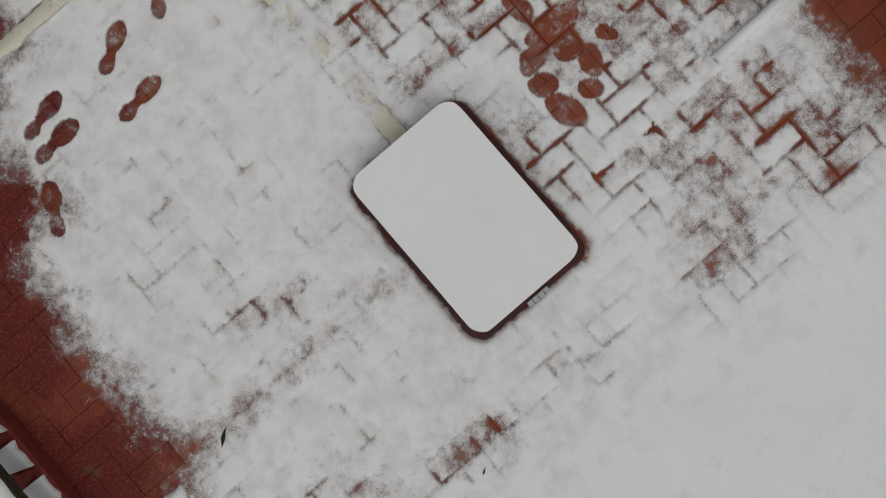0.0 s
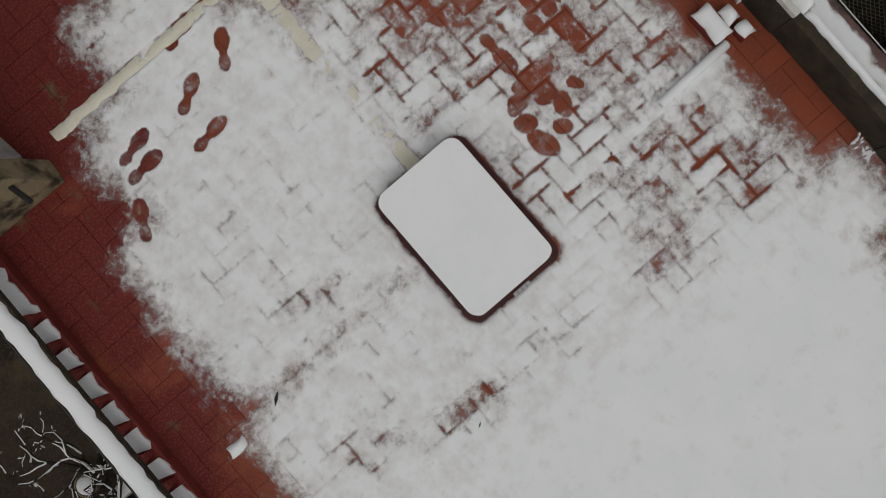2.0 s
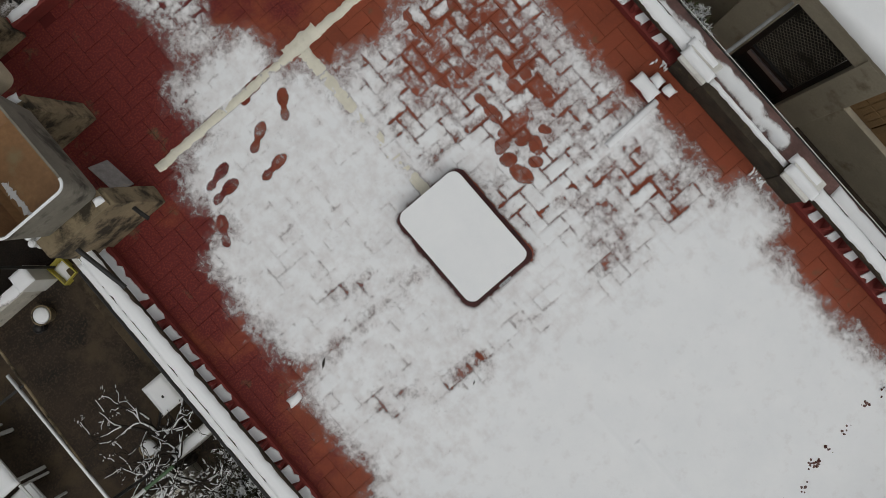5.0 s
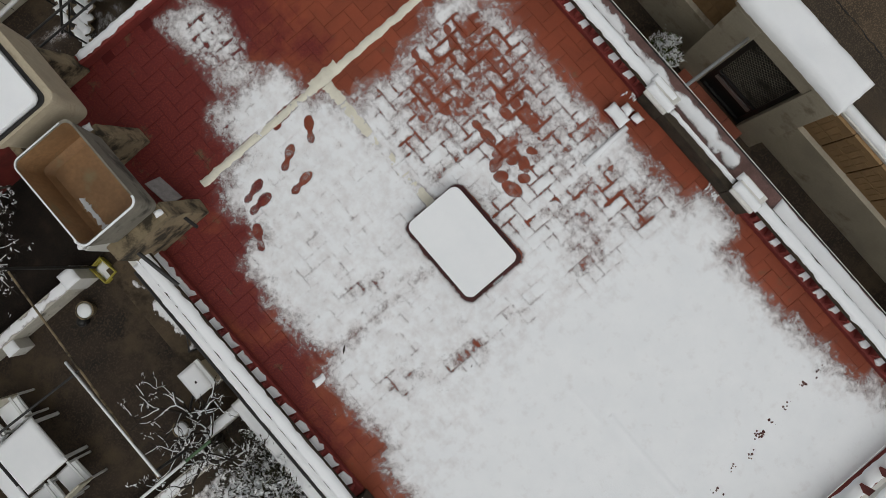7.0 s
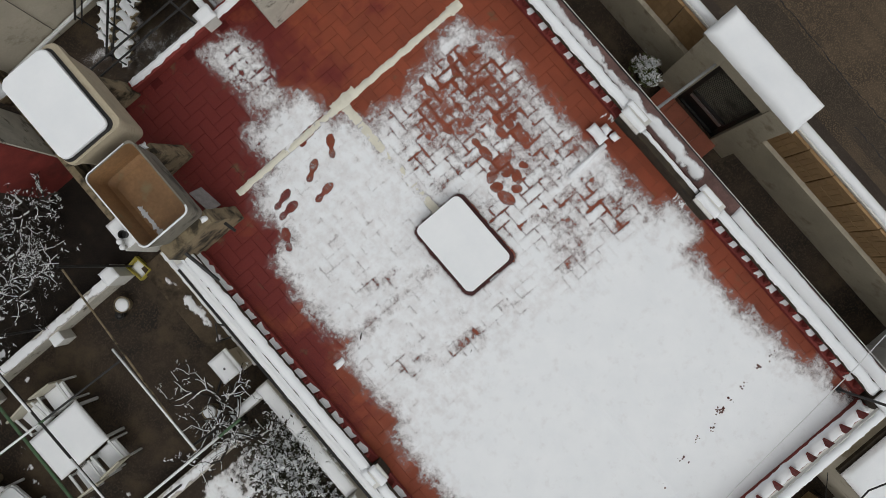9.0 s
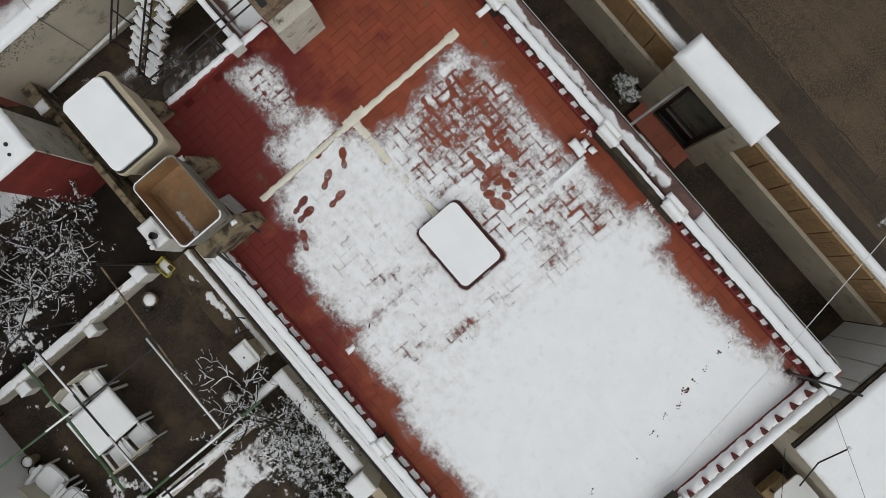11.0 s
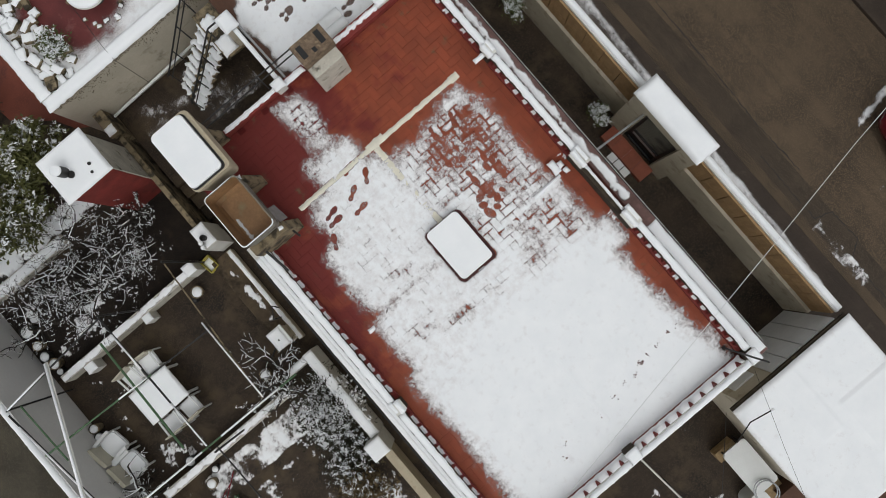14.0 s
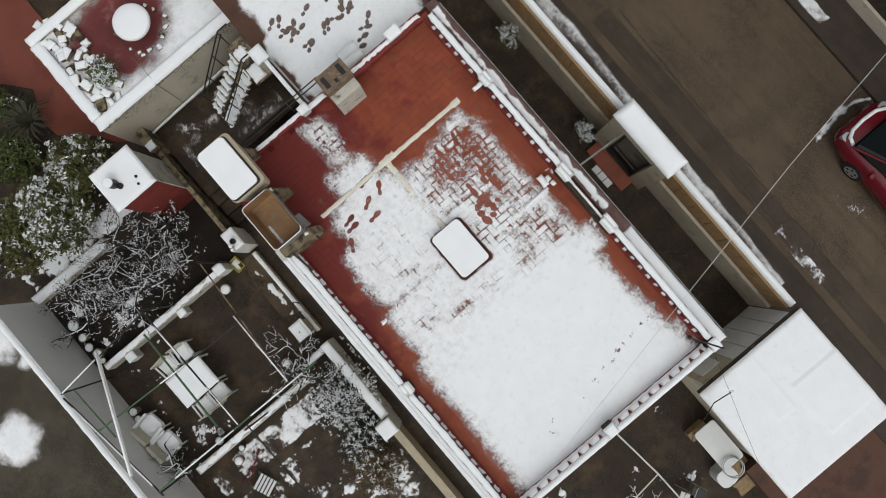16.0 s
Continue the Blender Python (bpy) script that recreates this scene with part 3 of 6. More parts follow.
def terrace_depth(X, Y):
    """How deep the snow lies over the terrace: bare along the parapets, thin where it drifted off, deep over the front half."""
    n1, n2, n3 = fbm(X * 1.6 + 3, Y * 1.6 + 8, 5), fbm(X * 5 + 40, Y * 5 + 13, 5), fbm(X * 0.7 + 9, Y * 0.7 + 2, 3)

    def inside(x0, x1, y0, y1, r):
        dx, dy = np.maximum(np.maximum(x0 + r - X, X - x1 + r), 0), np.maximum(np.maximum(y0 + r - Y, Y - y1 + r), 0)
        core = np.minimum(np.maximum(np.maximum(x0 + r - X, X - x1 + r), np.maximum(y0 + r - Y, Y - y1 + r)), 0)
        return r - np.hypot(dx, dy) - core
    # edge of the drift, metres inward
    edge = np.maximum.reduce([inside(-2.14, 2.40, -4.9, -0.9, 0.3), inside(-2.0, 2.34, -2.0, 0.3, 0.4), inside(-1.95, 0.4, 0.0, 1.75, 0.45), inside(-1.60, 0.25, 0.3, 2.55, 0.45),
                              inside(-1.15, 0.05, 1.2, 3.15, 0.3), inside(0.0, 2.25, -0.4, 2.2, 0.5), inside(-0.82, -0.2, 2.9, 4.2, 0.2), inside(1.35, 2.15, 1.4, 2.45, 0.3), inside(1.0, 2.62, -1.85, -1.02, 0.3), inside(1.0, 2.47, -4.9, -2.9, 0.35), inside(1.0, 2.60, -4.9, -3.55, 0.4)])
    n4, n5 = fbm(X * 11 + 4, Y * 11 + 31, 4), fbm(X * 26 + 4, Y * 26 + 31, 3)
    d = np.clip((edge + 0.15 * n2 + 0.13 * n1 + 0.13 * n4 + 0.12 * n5) * 3.7, -2, 1.5)

    # drifted-thin areas
    def soft(x, y, a, b):
        return np.exp(-(((X - x) / a) ** 2 + ((Y - y) / b) ** 2))
    thin = np.maximum.reduce([0.93 * np.exp(-(((X - 1.25) / 1.05) ** 2 + ((Y - 1.50) / 0.85) ** 2) ** 1.5), 0.80 * soft(1.45, 0.75, 0.75, 0.45), 0.92 * soft(1.75, 1.3, 0.6, 0.8),
                              0.86 * soft(1.5, -0.35, 0.85, 0.5), 0.78 * soft(1.6, 0.1, 0.9, 0.8), 0.82 * soft(1.9, -0.75, 0.5, 0.4), 0.78 * soft(1.1, -0.85, 0.5, 0.42), 0.70 * soft(0.78, 0.1, 0.28, 0.5), 0.78 * soft(0.42, 1.3, 0.22, 0.8),
                              0.52 * soft(-0.95, 0.45, 0.75, 0.5), 0.68 * soft(-0.65, -0.8, 0.6, 0.3), 0.55 * soft(-1.3, -0.5, 0.55, 0.5), 0.42 * soft(-0.5, 1.0, 0.5, 0.7), 0.45 * soft(0.2, -0.75, 0.9, 0.4),
                              0.85 * soft(-0.5, 3.6, 0.5, 0.8), 0.60 * soft(-1.0, 2.7, 0.35, 0.5), 0.36 / (1 + np.exp(-(Y + 1.1 - 0.4 * X) * 5))])
    streak = np.maximum.reduce([1.1 * soft(0.70, 0.88, 0.40, 0.055), 0.9 * soft(1.05, -0.15, 0.34, 0.055), 1.3 * soft(1.50, -0.77, 0.09, 0.05), 0.8 * soft(1.85, -0.93, 0.13, 0.06), 0.7 * soft(1.95, -0.35, 0.16, 0.10),
                                0.9 * soft(-0.43, -0.78, 0.10, 0.08), 1.2 * soft(-1.03, -0.66, 0.07, 0.05), 0.7 * soft(-0.64, -0.79, 0.12, 0.06), 0.9 * soft(0.62, 0.35, 0.07, 0.35), 0.5 * soft(1.05, -0.75, 0.05, 0.14),
                                0.55 * soft(1.72, 0.85, 0.30, 0.50), 0.7 * soft(0.45, 2.08, 0.20, 0.22), 0.6 * soft(1.15, 1.75, 0.25, 0.22), 0.8 * soft(1.85, 1.90, 0.22, 0.30), 0.5 * soft(0.80, 1.35, 0.35, 0.06), 0.5 * soft(-0.90, 0.46, 0.30, 0.05),
                                0.6 * soft(2.05, 0.15, 0.14, 0.25), 0.7 * soft(1.15, 0.50, 0.18, 0.24), 0.6 * soft(1.42, -0.30, 0.20, 0.05), 0.6 * soft(1.75, -0.55, 0.22, 0.05)])
    veil = fbm(X * 2.6 + 70, Y * 2.6 + 20, 4)
    body = 1.55 - thin * 1.02 - streak * np.clip(0.65 + 1.6 * n2 + 1.6 * n4, 0, 1.5) + (0.7 * n1 + 0.9 * n2 + 0.9 * n4 + 0.8 * n5) * (0.08 + 0.85 * thin) + 0.6 * veil * thin
    # joints show through where it is thin
    W = 0.14
    JX, JY = X + 0.008 * n4 + 0.006 * n5, Y + 0.010 * n2
    c = np.mod(np.floor(JX / W) - np.floor(JY / W), 4)
    fx, fy = np.mod(JX / W, 1), np.mod(JY / W, 1)
    ex = np.where(c == 0, fx, np.where(c == 1, 1 - fx, np.minimum(fx, 1 - fx)))
    ey = np.where(c == 3, fy, np.where(c == 2, 1 - fy, np.minimum(fy, 1 - fy)))
    near = np.minimum(ex, ey) * W
    joint = 0.75 * np.exp(-(near / 0.012) ** 2) + 0.35 * np.exp(-(near / 0.032) ** 2)
    cell = np.where(c == 1, 1, 0), np.where(c == 2, 1, 0)
    ti, tj = np.floor(JX / W) - cell[0], np.floor(JY / W) - cell[1]
    per = np.sin(ti * 91.7 + tj * 47.3) * 4375.85
    per = per - np.floor(per) - 0.5
    body = body - joint * (0.04 + 1.15 * thin ** 1.3) * np.where(X < 0.4, 0.7, 1.0) * np.clip(0.50 + 3.0 * n2 + 2.0 * veil + 2.4 * n4, np.where(X < 0.4, 0.04, 0.28), 1.6) - np.clip(n2 + 0.8 * n4 - 0.05, 0, 1) * 2.2 * thin * (X < 0.4) + per * 0.42 * thin
    d = np.minimum(d, body)
    # bare rim round the low table
    tx, ty = np.abs(X - 0.182) - 0.288, np.abs(Y - 0.135) - 0.450
    out = np.hypot(np.maximum(tx, 0), np.maximum(ty, 0)) + np.minimum(np.maximum(tx, ty), 0) - 0.098
    d = np.minimum(d, (out - 0.004 - 0.07 * np.clip(n2 + n4 * 0.5, 0, 1) * (X > 0.5)) * 32 + 1.0 * n4)
    # the mortar bands stay nearly clear
    b1 = (np.abs(Y - 2.495) < 0.055) & (X > -1.6) & (X < 2.1)
    d = np.where(b1, np.minimum(d, 0.15 + 0.45 * ((X < 0.0) & (X > -1.15)) + 1.6 * n2 + 1.2 * n4), d)
    b2 = (np.abs(X - 0.165 - (2.42 - Y) * 0.012) < 0.062) & (Y > 0.69) & (Y < 2.45)
    d = np.where(b2, np.minimum(d, 0.80 + 1.4 * n2 + 1.3 * n4), d)
    # footprints
    XP, YP = X, Y
    X, Y = X + 0.014 * n2 + 0.01 * n4, Y + 0.014 * fbm(XP * 6 + 90, YP * 6 + 7, 3)
    for fx0, fy0, ang in FEET:
        ca, sa = math.cos(radians(ang)), math.sin(radians(ang))
        u, v = (X - fx0) * ca + (Y - fy0) * sa, -(X - fx0) * sa + (Y - fy0) * ca
        sole = np.minimum(np.hypot((u - 0.065) / 0.088, v / 0.053), np.hypot((u + 0.098) / 0.056, v / 0.041))
        sole = np.minimum(sole, np.hypot((u + 0.03) / 0.06, v / 0.028))
        d = np.minimum(d, np.clip((sole - 1) * 9, 0.0, 3) - 0.02 + 0.5 * n4 + 0.5 * n5)
    X, Y = XP + 0.022 * n2, YP + 0.022 * n4
    for x0, y0, a, b, ang in TREAD:
        ca, sa = math.cos(radians(ang)), math.sin(radians(ang))
        u, v = (X - x0) * ca + (Y - y0) * sa, -(X - x0) * sa + (Y - y0) * ca
        d = np.minimum(d, np.clip((np.hypot(u / a, v / b) - 1.06) * 7, 0.0, 3) + 0.02 + 0.6 * n4 + 0.5 * n5)
    X, Y = XP, YP
    # ridges over buried strips
    ridge = np.exp(-((X - 0.165) / 0.03) ** 2) * ((Y < -2.3) & (Y > -3.9)) * 0.8 + np.exp(-((X - 0.035) / 0.03) ** 2) * ((Y < -1.85) & (Y > -2.3)) * 0.4
    ridge = ridge + np.exp(-((Y + 0.11) / 0.05) ** 2) * ((X > 0.8) & (X < 2.3)) * 0.4
    return np.where(d > 0.1, d + ridge, d)


xs, ys = np.linspace(-2.44, 2.66, 491), np.linspace(-4.46, 4.26, 839)
GX, GY = np.meshgrid(xs, ys)
sheet("terrace_snow", GX, GY, terrace_depth(GX, GY), 0.0, 0.014, "thin fresh snow over the tiles with footprints and bare patches")

# cream mortar bands over old joints
def band(name, p, q, w, seed):
    """A rough trowelled strip between two places on the floor."""
    rnd = random.Random(seed)
    p, q = Vector((*p, 0)), Vector((*q, 0))
    d = (q - p).normalized()
    u = Vector((-d.y, d.x, 0))
    n = int((q - p).length / 0.03)
    bm = bmesh.new()
    rows = []
    for i in range(n + 1):
        c = p + (q - p) * i / n
        l, r = w / 2 * (1 + 0.30 * noise.noise((i * 0.22, seed, 0)) + rnd.uniform(-0.16, 0.16)), w / 2 * (1 + 0.30 * noise.noise((i * 0.22, seed, 7)) + rnd.uniform(-0.16, 0.16))
        h = 0.012 + rnd.uniform(-0.003, 0.004)
        rows.append([bm.verts.new(c + u * a + Vector((0, 0, z))) for a, z in ((-l, 0.0), (-l * 0.8, h), (0, h * 1.15), (r * 0.8, h), (r, 0.0))])
    for a, b in zip(rows, rows[1:]):
        for k in range(4):
            bm.faces.new((a[k], b[k], b[k + 1], a[k + 1]))
    bmesh.ops.recalc_face_normals(bm, faces=bm.faces)
    tagged(link(name, bm, CREAM, None, True), "rough cream mortar band trowelled over the tiles", "mortar band", kind="structure")


band("mortar_band", (-1.58, 2.49), (2.10, 2.50), 0.095, 1)
band("mortar_band", (1.94, 2.50), (2.13, 2.50), 0.14, 5)
band("mortar_band", (0.02, 2.51), (0.40, 2.52), 0.15, 6)
band("mortar_band", (0.165, 2.43), (0.185, 0.69), 0.125, 2)

# ---- roof hatch under a slab of snow ----
tbl = thing("roof_hatch", "low dark roof hatch box under a thick slab of snow", "hatch")
# added thin sheet: paints the wet, shaded tiles round the hatch foot
part("flashing", rounded(0.175, 0.14, 0.80, 1.13, -0.004, 0.0052, 0.10, 0.001), RIMSHADE, tbl, "added dark sheet painting wet tile and shade round the hatch")
part("hatch_curb", rounded(0.17, 0.15, 0.64, 0.98, 0.0, 0.12, 0.07, 0.006), REDWALL, tbl)
part("hatch_lid", rounded(0.17, 0.15, 0.705, 1.05, 0.12, 0.15, 0.09, 0.006), DARK, tbl, "dark metal lid")
bm = bmesh.new()
rounded(0.17, 0.15, 0.695, 1.04, 0.151, 0.207, 0.09, 0.022, bm=bm, n=14)
for v in bm.verts:
    v.co += Vector((noise.noise(v.co * 22), noise.noise(v.co * 22 + Vector((5, 0, 0))), 0)) * 0.006
tagged(link("snow", bm, SNOW, None, True), "smooth even slab of snow covering the roof hatch", "snow", kind="stuff")
gr = thing("drain_grate", "small grey slotted metal plate on the tiles by the table", "grate")
part("plate", block(0.13, 0.27, -0.465, -0.405, 0.0, 0.012, 0.003), STEEL, gr)
for i in range(3):
    part("slot", block(0.16 + 0.037 * i, 0.165 + 0.037 * i, -0.46, -0.41, 0.0125, 0.014), DARK, gr)

# ---- water tanks on piers ----
def battered(x0, x1, y0, y1, z0, z1, lean, thin, seed):
    """A rough rendered pier whose end leans back and whose sides draw in towards the top."""
    bm = block(x0, x1, y0, y1, z0, z1, 0.014)
    bmesh.ops.subdivide_edges(bm, edges=[e for e in bm.edges if e.calc_length() > 0.1], cuts=5, use_grid_fill=True)
    for v in bm.verts:
        q = (v.co.z - z0) / (z1 - z0)
        v.co.x -= lean * q * (v.co.x - x0) / (x1 - x0)
        v.co.y += thin * q * (0.5 - (v.co.y - y0) / (y1 - y0)) * 2
        v.co += Vector((noise.noise(v.co * 7 + Vector((seed, 0, 0))), noise.noise(v.co * 7 + Vector((0, seed, 3))), 0)) * 0.012
    return bm


for y, seed in ((2.30, 1), (3.32, 2), (4.36, 3)):
    pr = thing("tank_pier", "weathered beige masonry pier streaked with black under a roof water tank", "pier", "tank piers")
    part("pier_body", battered(-2.55, -1.71, y - 0.10, y + 0.10, 0.0, 0.77, 0.14, 0.012, seed), OLDCON, pr)
    part("bearing_slab", block(-2.54, -1.88, y - 0.085, y + 0.085, 0.765, 0.796, 0.008), OLDCON, pr, "chipped stained bearing slab")


def tank(cx, cy, w, d, z0, z1, covered):
    th = thing("water_tank", "beige rectangular water tank with a snow-covered lid" if covered else "open rectangular fibre-cement water tank with brown sediment", "water tank", "roof water tanks")
    if covered:
        part("tank_body", rounded(cx, cy, w, d, z0, z1 - 0.10, 0.08, 0.01, 0.90), TANK, th)
        part("lid", rounded(cx, cy, w + 0.05, d + 0.05, z1 - 0.10, z1, 0.09, 0.02, 1.0), TANK, th, "flat beige lid")
        part("lid_rim", rounded(cx - 0.03, cy, w - 0.03, d - 0.01, z1, z1 + 0.015, 0.08, 0.004), DARK, th, "dark damp rim of the lid")
        bm = rounded(cx - 0.045, cy + 0.01, w - 0.07, d - 0.05, z1 + 0.016, z1 + 0.085, 0.07, 0.025)
        for v in bm.verts:
            v.co += Vector((noise.noise(v.co * 9), noise.noise(v.co * 9 + Vector((5, 0, 0))), 0)) * 0.008
        tagged(link("snow", bm, SNOW, None, True), "thick slab of snow on the tank lid", "snow", kind="stuff")
        return
    bm = bmesh.new()
    n, rings = 6, []
    for (sw, z) in ((0.88, z0), (1.0, z1), (0.945, z1), (0.84, z0 + 0.22), (0.72, z0 + 0.15), (0.0, z0 + 0.15)):
        ring = []
        for k, (sx, sy) in enumerate(((1, 1), (-1, 1), (-1, -1), (1, -1))):
            for i in range(n + 1):
                a = math.pi / 2 * (k + i / n)
                r = 0.08
                ring.append(bm.verts.new((cx + (sx * (w / 2 - r) + r * math.cos(a)) * sw, cy + (sy * (d / 2 - r) + r * math.sin(a)) * (sw if sw else 0) * (1 if sw > 0.9 else 1.04), z)))
        rings.append(ring)
    m = len(rings[0])
    for a, b in zip(rings, rings[1:]):
        for i in range(m):
            bm.faces.new((a[i], a[(i + 1) % m], b[(i + 1) % m], b[i]))
    bm.faces.new(rings[0][::-1])
    bmesh.ops.remove_doubles(bm, verts=bm.verts, dist=1e-5)
    bmesh.ops.recalc_face_normals(bm, faces=bm.faces)
    ob = part("tank_body", bm, TANKGREY, th)
    ob.data.materials.append(SLUDGE)
    for p in ob.data.polygons:
        c = p.center
        if c.z < z1 - 0.005 and p.normal.z > 0.05:
            p.material_index = 1
    bm = bmesh.new()
    pts = []
    for k, (sx, sy) in enumerate(((1, 1), (-1, 1), (-1, -1), (1, -1))):
        for i in range(n + 1):
            a = math.pi / 2 * (k + i / n)
            pts.append((cx + sx * (w / 2 - 0.09) + 0.08 * math.cos(a), cy + sy * (d / 2 - 0.09) + 0.08 * math.sin(a), z1 + 0.006))
    part("rim_snow", tube(pts[n:2 * n + 3], 0.008, 6, tube(pts[2 * n + 2:4 * n + 4], 0.012, 6)), SNOW, th, "thin line of snow on the rim", True)


tank(-2.11, 4.00, 0.68, 1.12, 0.80, 1.55, True)
tank(-2.175, 2.82, 0.67, 1.04, 0.80, 1.36, False)
rnd, bm = random.Random(9), bmesh.new()
for i in range(70):
    y, w, l = 2.42 + 0.40 * rnd.random() ** 1.3, rnd.uniform(0.006, 0.018), rnd.uniform(0.01, 0.05)
    prism([(-2.365 + rnd.gauss(0, 0.012) + p * w, y + q * l) for p, q in ((-1, -0.6), (0.4, -1), (1, 0.3), (-0.2, 1))], 0.951, 0.953 + 0.0001 * i, bm)
tagged(link("lime_scale", bm, WETSNOW), "pale crust of lime scale on the tank sediment", "lime scale", kind="stuff")

for x, y, z, w in ((-1.93, 3.40, 0.796, 0.05), (-1.93, 2.30, 0.796, 0.04), (-2.05, 3.39, 0.796, 0.045)):
    snow_on(x - w, x + w, y - w * 0.8, y + w * 0.8, z, 0.05, 0.03, int(z * 100 + y * 10), 0.04, "small heap of snow on a tank pier", cell=0.02)

# ---- chimney and drum at the back ----
ch = thing("chimney", "pale stained masonry chimney with a perforated brown cap", "chimney")
part("flue_shaft", block(0.14, 0.74, 3.78, 4.34, 0.0, 0.92, 0.012), STAINED, ch)
part("cap", block(0.12, 0.76, 3.98, 4.38, 0.92, 1.16, 0.012), CAPBROWN, ch, "brown block cap with dark openings")
for x, y, w, d in ((0.19, 4.06, 0.10, 0.24), (0.58, 4.08, 0.10, 0.24), (0.40, 4.04, 0.07, 0.09)):
    part("opening", block(x, x + w, y, y + d, 1.161, 1.164), DARK, ch, "dark smoke opening")

drum = thing("storage_drum", "white twin-lobed drum lying behind the back curb under snow", "drum")
for k in range(2):
    part("lobe", tube([(0.80 + 0.02 * k, 4.62 + 0.21 * k, -0.25), (0.86, 4.62 + 0.21 * k, -0.25), (1.24, 4.62 + 0.21 * k, -0.25), (1.28, 4.62 + 0.21 * k, -0.25)], 0.125, 16), DOORGREY, drum, "", True)
for x in (0.9, 1.2):
    part("support", block(x - 0.03, x + 0.03, 4.52, 4.92, -0.55, -0.30, 0.01), OLDCON, drum)

# ---- passage and stair court at the back ----
structure("back_terrace", block(-0.42, 3.1, 4.46, 9.5, YARD + 0.01, -0.60), BROWNPAVE, "lower red-brown back terrace with trodden snow", "terrace")
bx, by = np.meshgrid(np.linspace(-0.38, 3.05, 170), np.linspace(4.5, 9.4, 240))
bd = np.clip((np.minimum(bx + 0.18 - 0.25 * fbm(bx * 2, by * 2, 4) * 2, 3.0 - bx) + 0.2 * fbm(bx * 4, by * 4, 4)) * 6, -2, 1.4)
for i in range(26):
    rnd = random.Random(100 + i)
    fx0, fy0, a = 0.15 + 1.7 * rnd.random(), 5.45 + 1.2 * rnd.random(), radians(rnd.uniform(-40, 60))
    if i > 21:
        fx0, fy0 = 1.35 + 0.18 * (i - 22), 4.85 + 0.13 * (i - 22)
    u, v = (bx - fx0) * math.cos(a) + (by - fy0) * math.sin(a), -(bx - fx0) * math.sin(a) + (by - fy0) * math.cos(a)
    bd = np.minimum(bd, np.clip((np.minimum(np.hypot((u - 0.065) / 0.088, v / 0.053), np.hypot((u + 0.098) / 0.056, v / 0.041)) - 1) * 7, 0.0, 3) + 0.10)
sheet("snow", bx, by, bd, -0.60, 0.014, "trodden snow on the lower back terrace")
rail = thing("handrail", "white painted double handrail beside the stairwell", "railing")
part("rail_tube", tube([(-0.36, 4.45, 0.12), (-0.39, 5.70, 0.12)], 0.035), STEEL, rail)
part("rail_tube", tube([(-0.25, 4.45, 0.10), (-0.28, 5.70, 0.10)], 0.022), STEEL, rail)
for y in (4.5, 5.1, 5.65):
    part("post", tube([(-0.33, y, -0.60), (-0.33, y, 0.10)], 0.02), DARK, rail)
snow_on(-0.42, -0.33, 4.45, 5.68, 0.15, 0.02, 0.005, 71, 0.02, "snow along the handrail")
pillar_b = thing("stair_pillar", "square masonry pillar with a snow cap by the stairs", "pillar")
part("shaft", block(-0.53, -0.28, 5.70, 6.00, -0.6, 0.18, 0.01), PLASTER, pillar_b)
snow_on(-0.56, -0.25, 5.67, 6.03, 0.18, 0.07, 0.01, 72, 0.05, "thick snow cap on the stair pillar")
rods = thing("guard_rail", "thin dark metal guard rods over the back curb", "railing")
for z in (0.5, 0.75):
    part("rod", tube([(-2.0, 4.52, z), (0.2, 4.52, z)], 0.013), DARK, rods)
for x in (-1.9, -0.6, 0.15):
    part("post", tube([(x, 4.52, -0.60 if x > -0.4 else YARD), (x, 4.52, 0.78)], 0.013), DARK, rods)
# flight of open treads
flight = thing("outdoor_stair", "narrow outdoor stair with snow on its paired treads", "staircase")
for i in range(10):
    x, z, y = -2.06 + 0.150 * i, -2.69 + 0.205 * i, 6.50 - 0.010 * i
    part("tread", block(x - 0.10, x + 0.07, y - 0.38, y + 0.38, z - 0.05, z, 0.008), OLDCON, flight)
    for k, (p, q) in enumerate(((-0.37, -0.07), (0.05, 0.37))):
        snow_on(x - 0.10, x + (0.03 if k else 0.06), y + p, y + q, z, 0.035, 0.06, 80 + i + 20 * k, 0.04, "snow on a stair tread", cell=0.025)
part("landing", block(-0.88, -0.45, 5.72, 6.80, -0.78, -0.70, 0.01), OLDCON, flight)
snow_on(-0.86, -0.55, 5.76, 6.14, -0.70, 0.05, 0.04, 71, 0.05, "thick snow on the stair landing")
snow_on(-0.84, -0.56, 6.30, 6.62, -0.70, 0.04, 0.06, 70, 0.05, "thick snow on the stair landing")
part("stringer", tube([(-2.2, 6.50, -2.86), (-0.55, 6.41, -0.80)], 0.06, 6), DARK, flight)
for y in (6.12, 6.90):
    part("stair_rail", tube([(-2.15, y, -2.10), (-0.75, y, -0.10), (-0.50, y, -0.10)], 0.018), DARK, flight)
    part("stair_rail", tube([(-2.15, y, -2.30), (-0.75, y, -0.30)], 0.013), DARK, flight)
    for k in range(4):
        part("baluster", tube([(-2.1 + 0.44 * k, y, -2.72 + 0.60 * k), (-2.1 + 0.44 * k, y, -2.04 + 0.63 * k)], 0.014), DARK, flight)
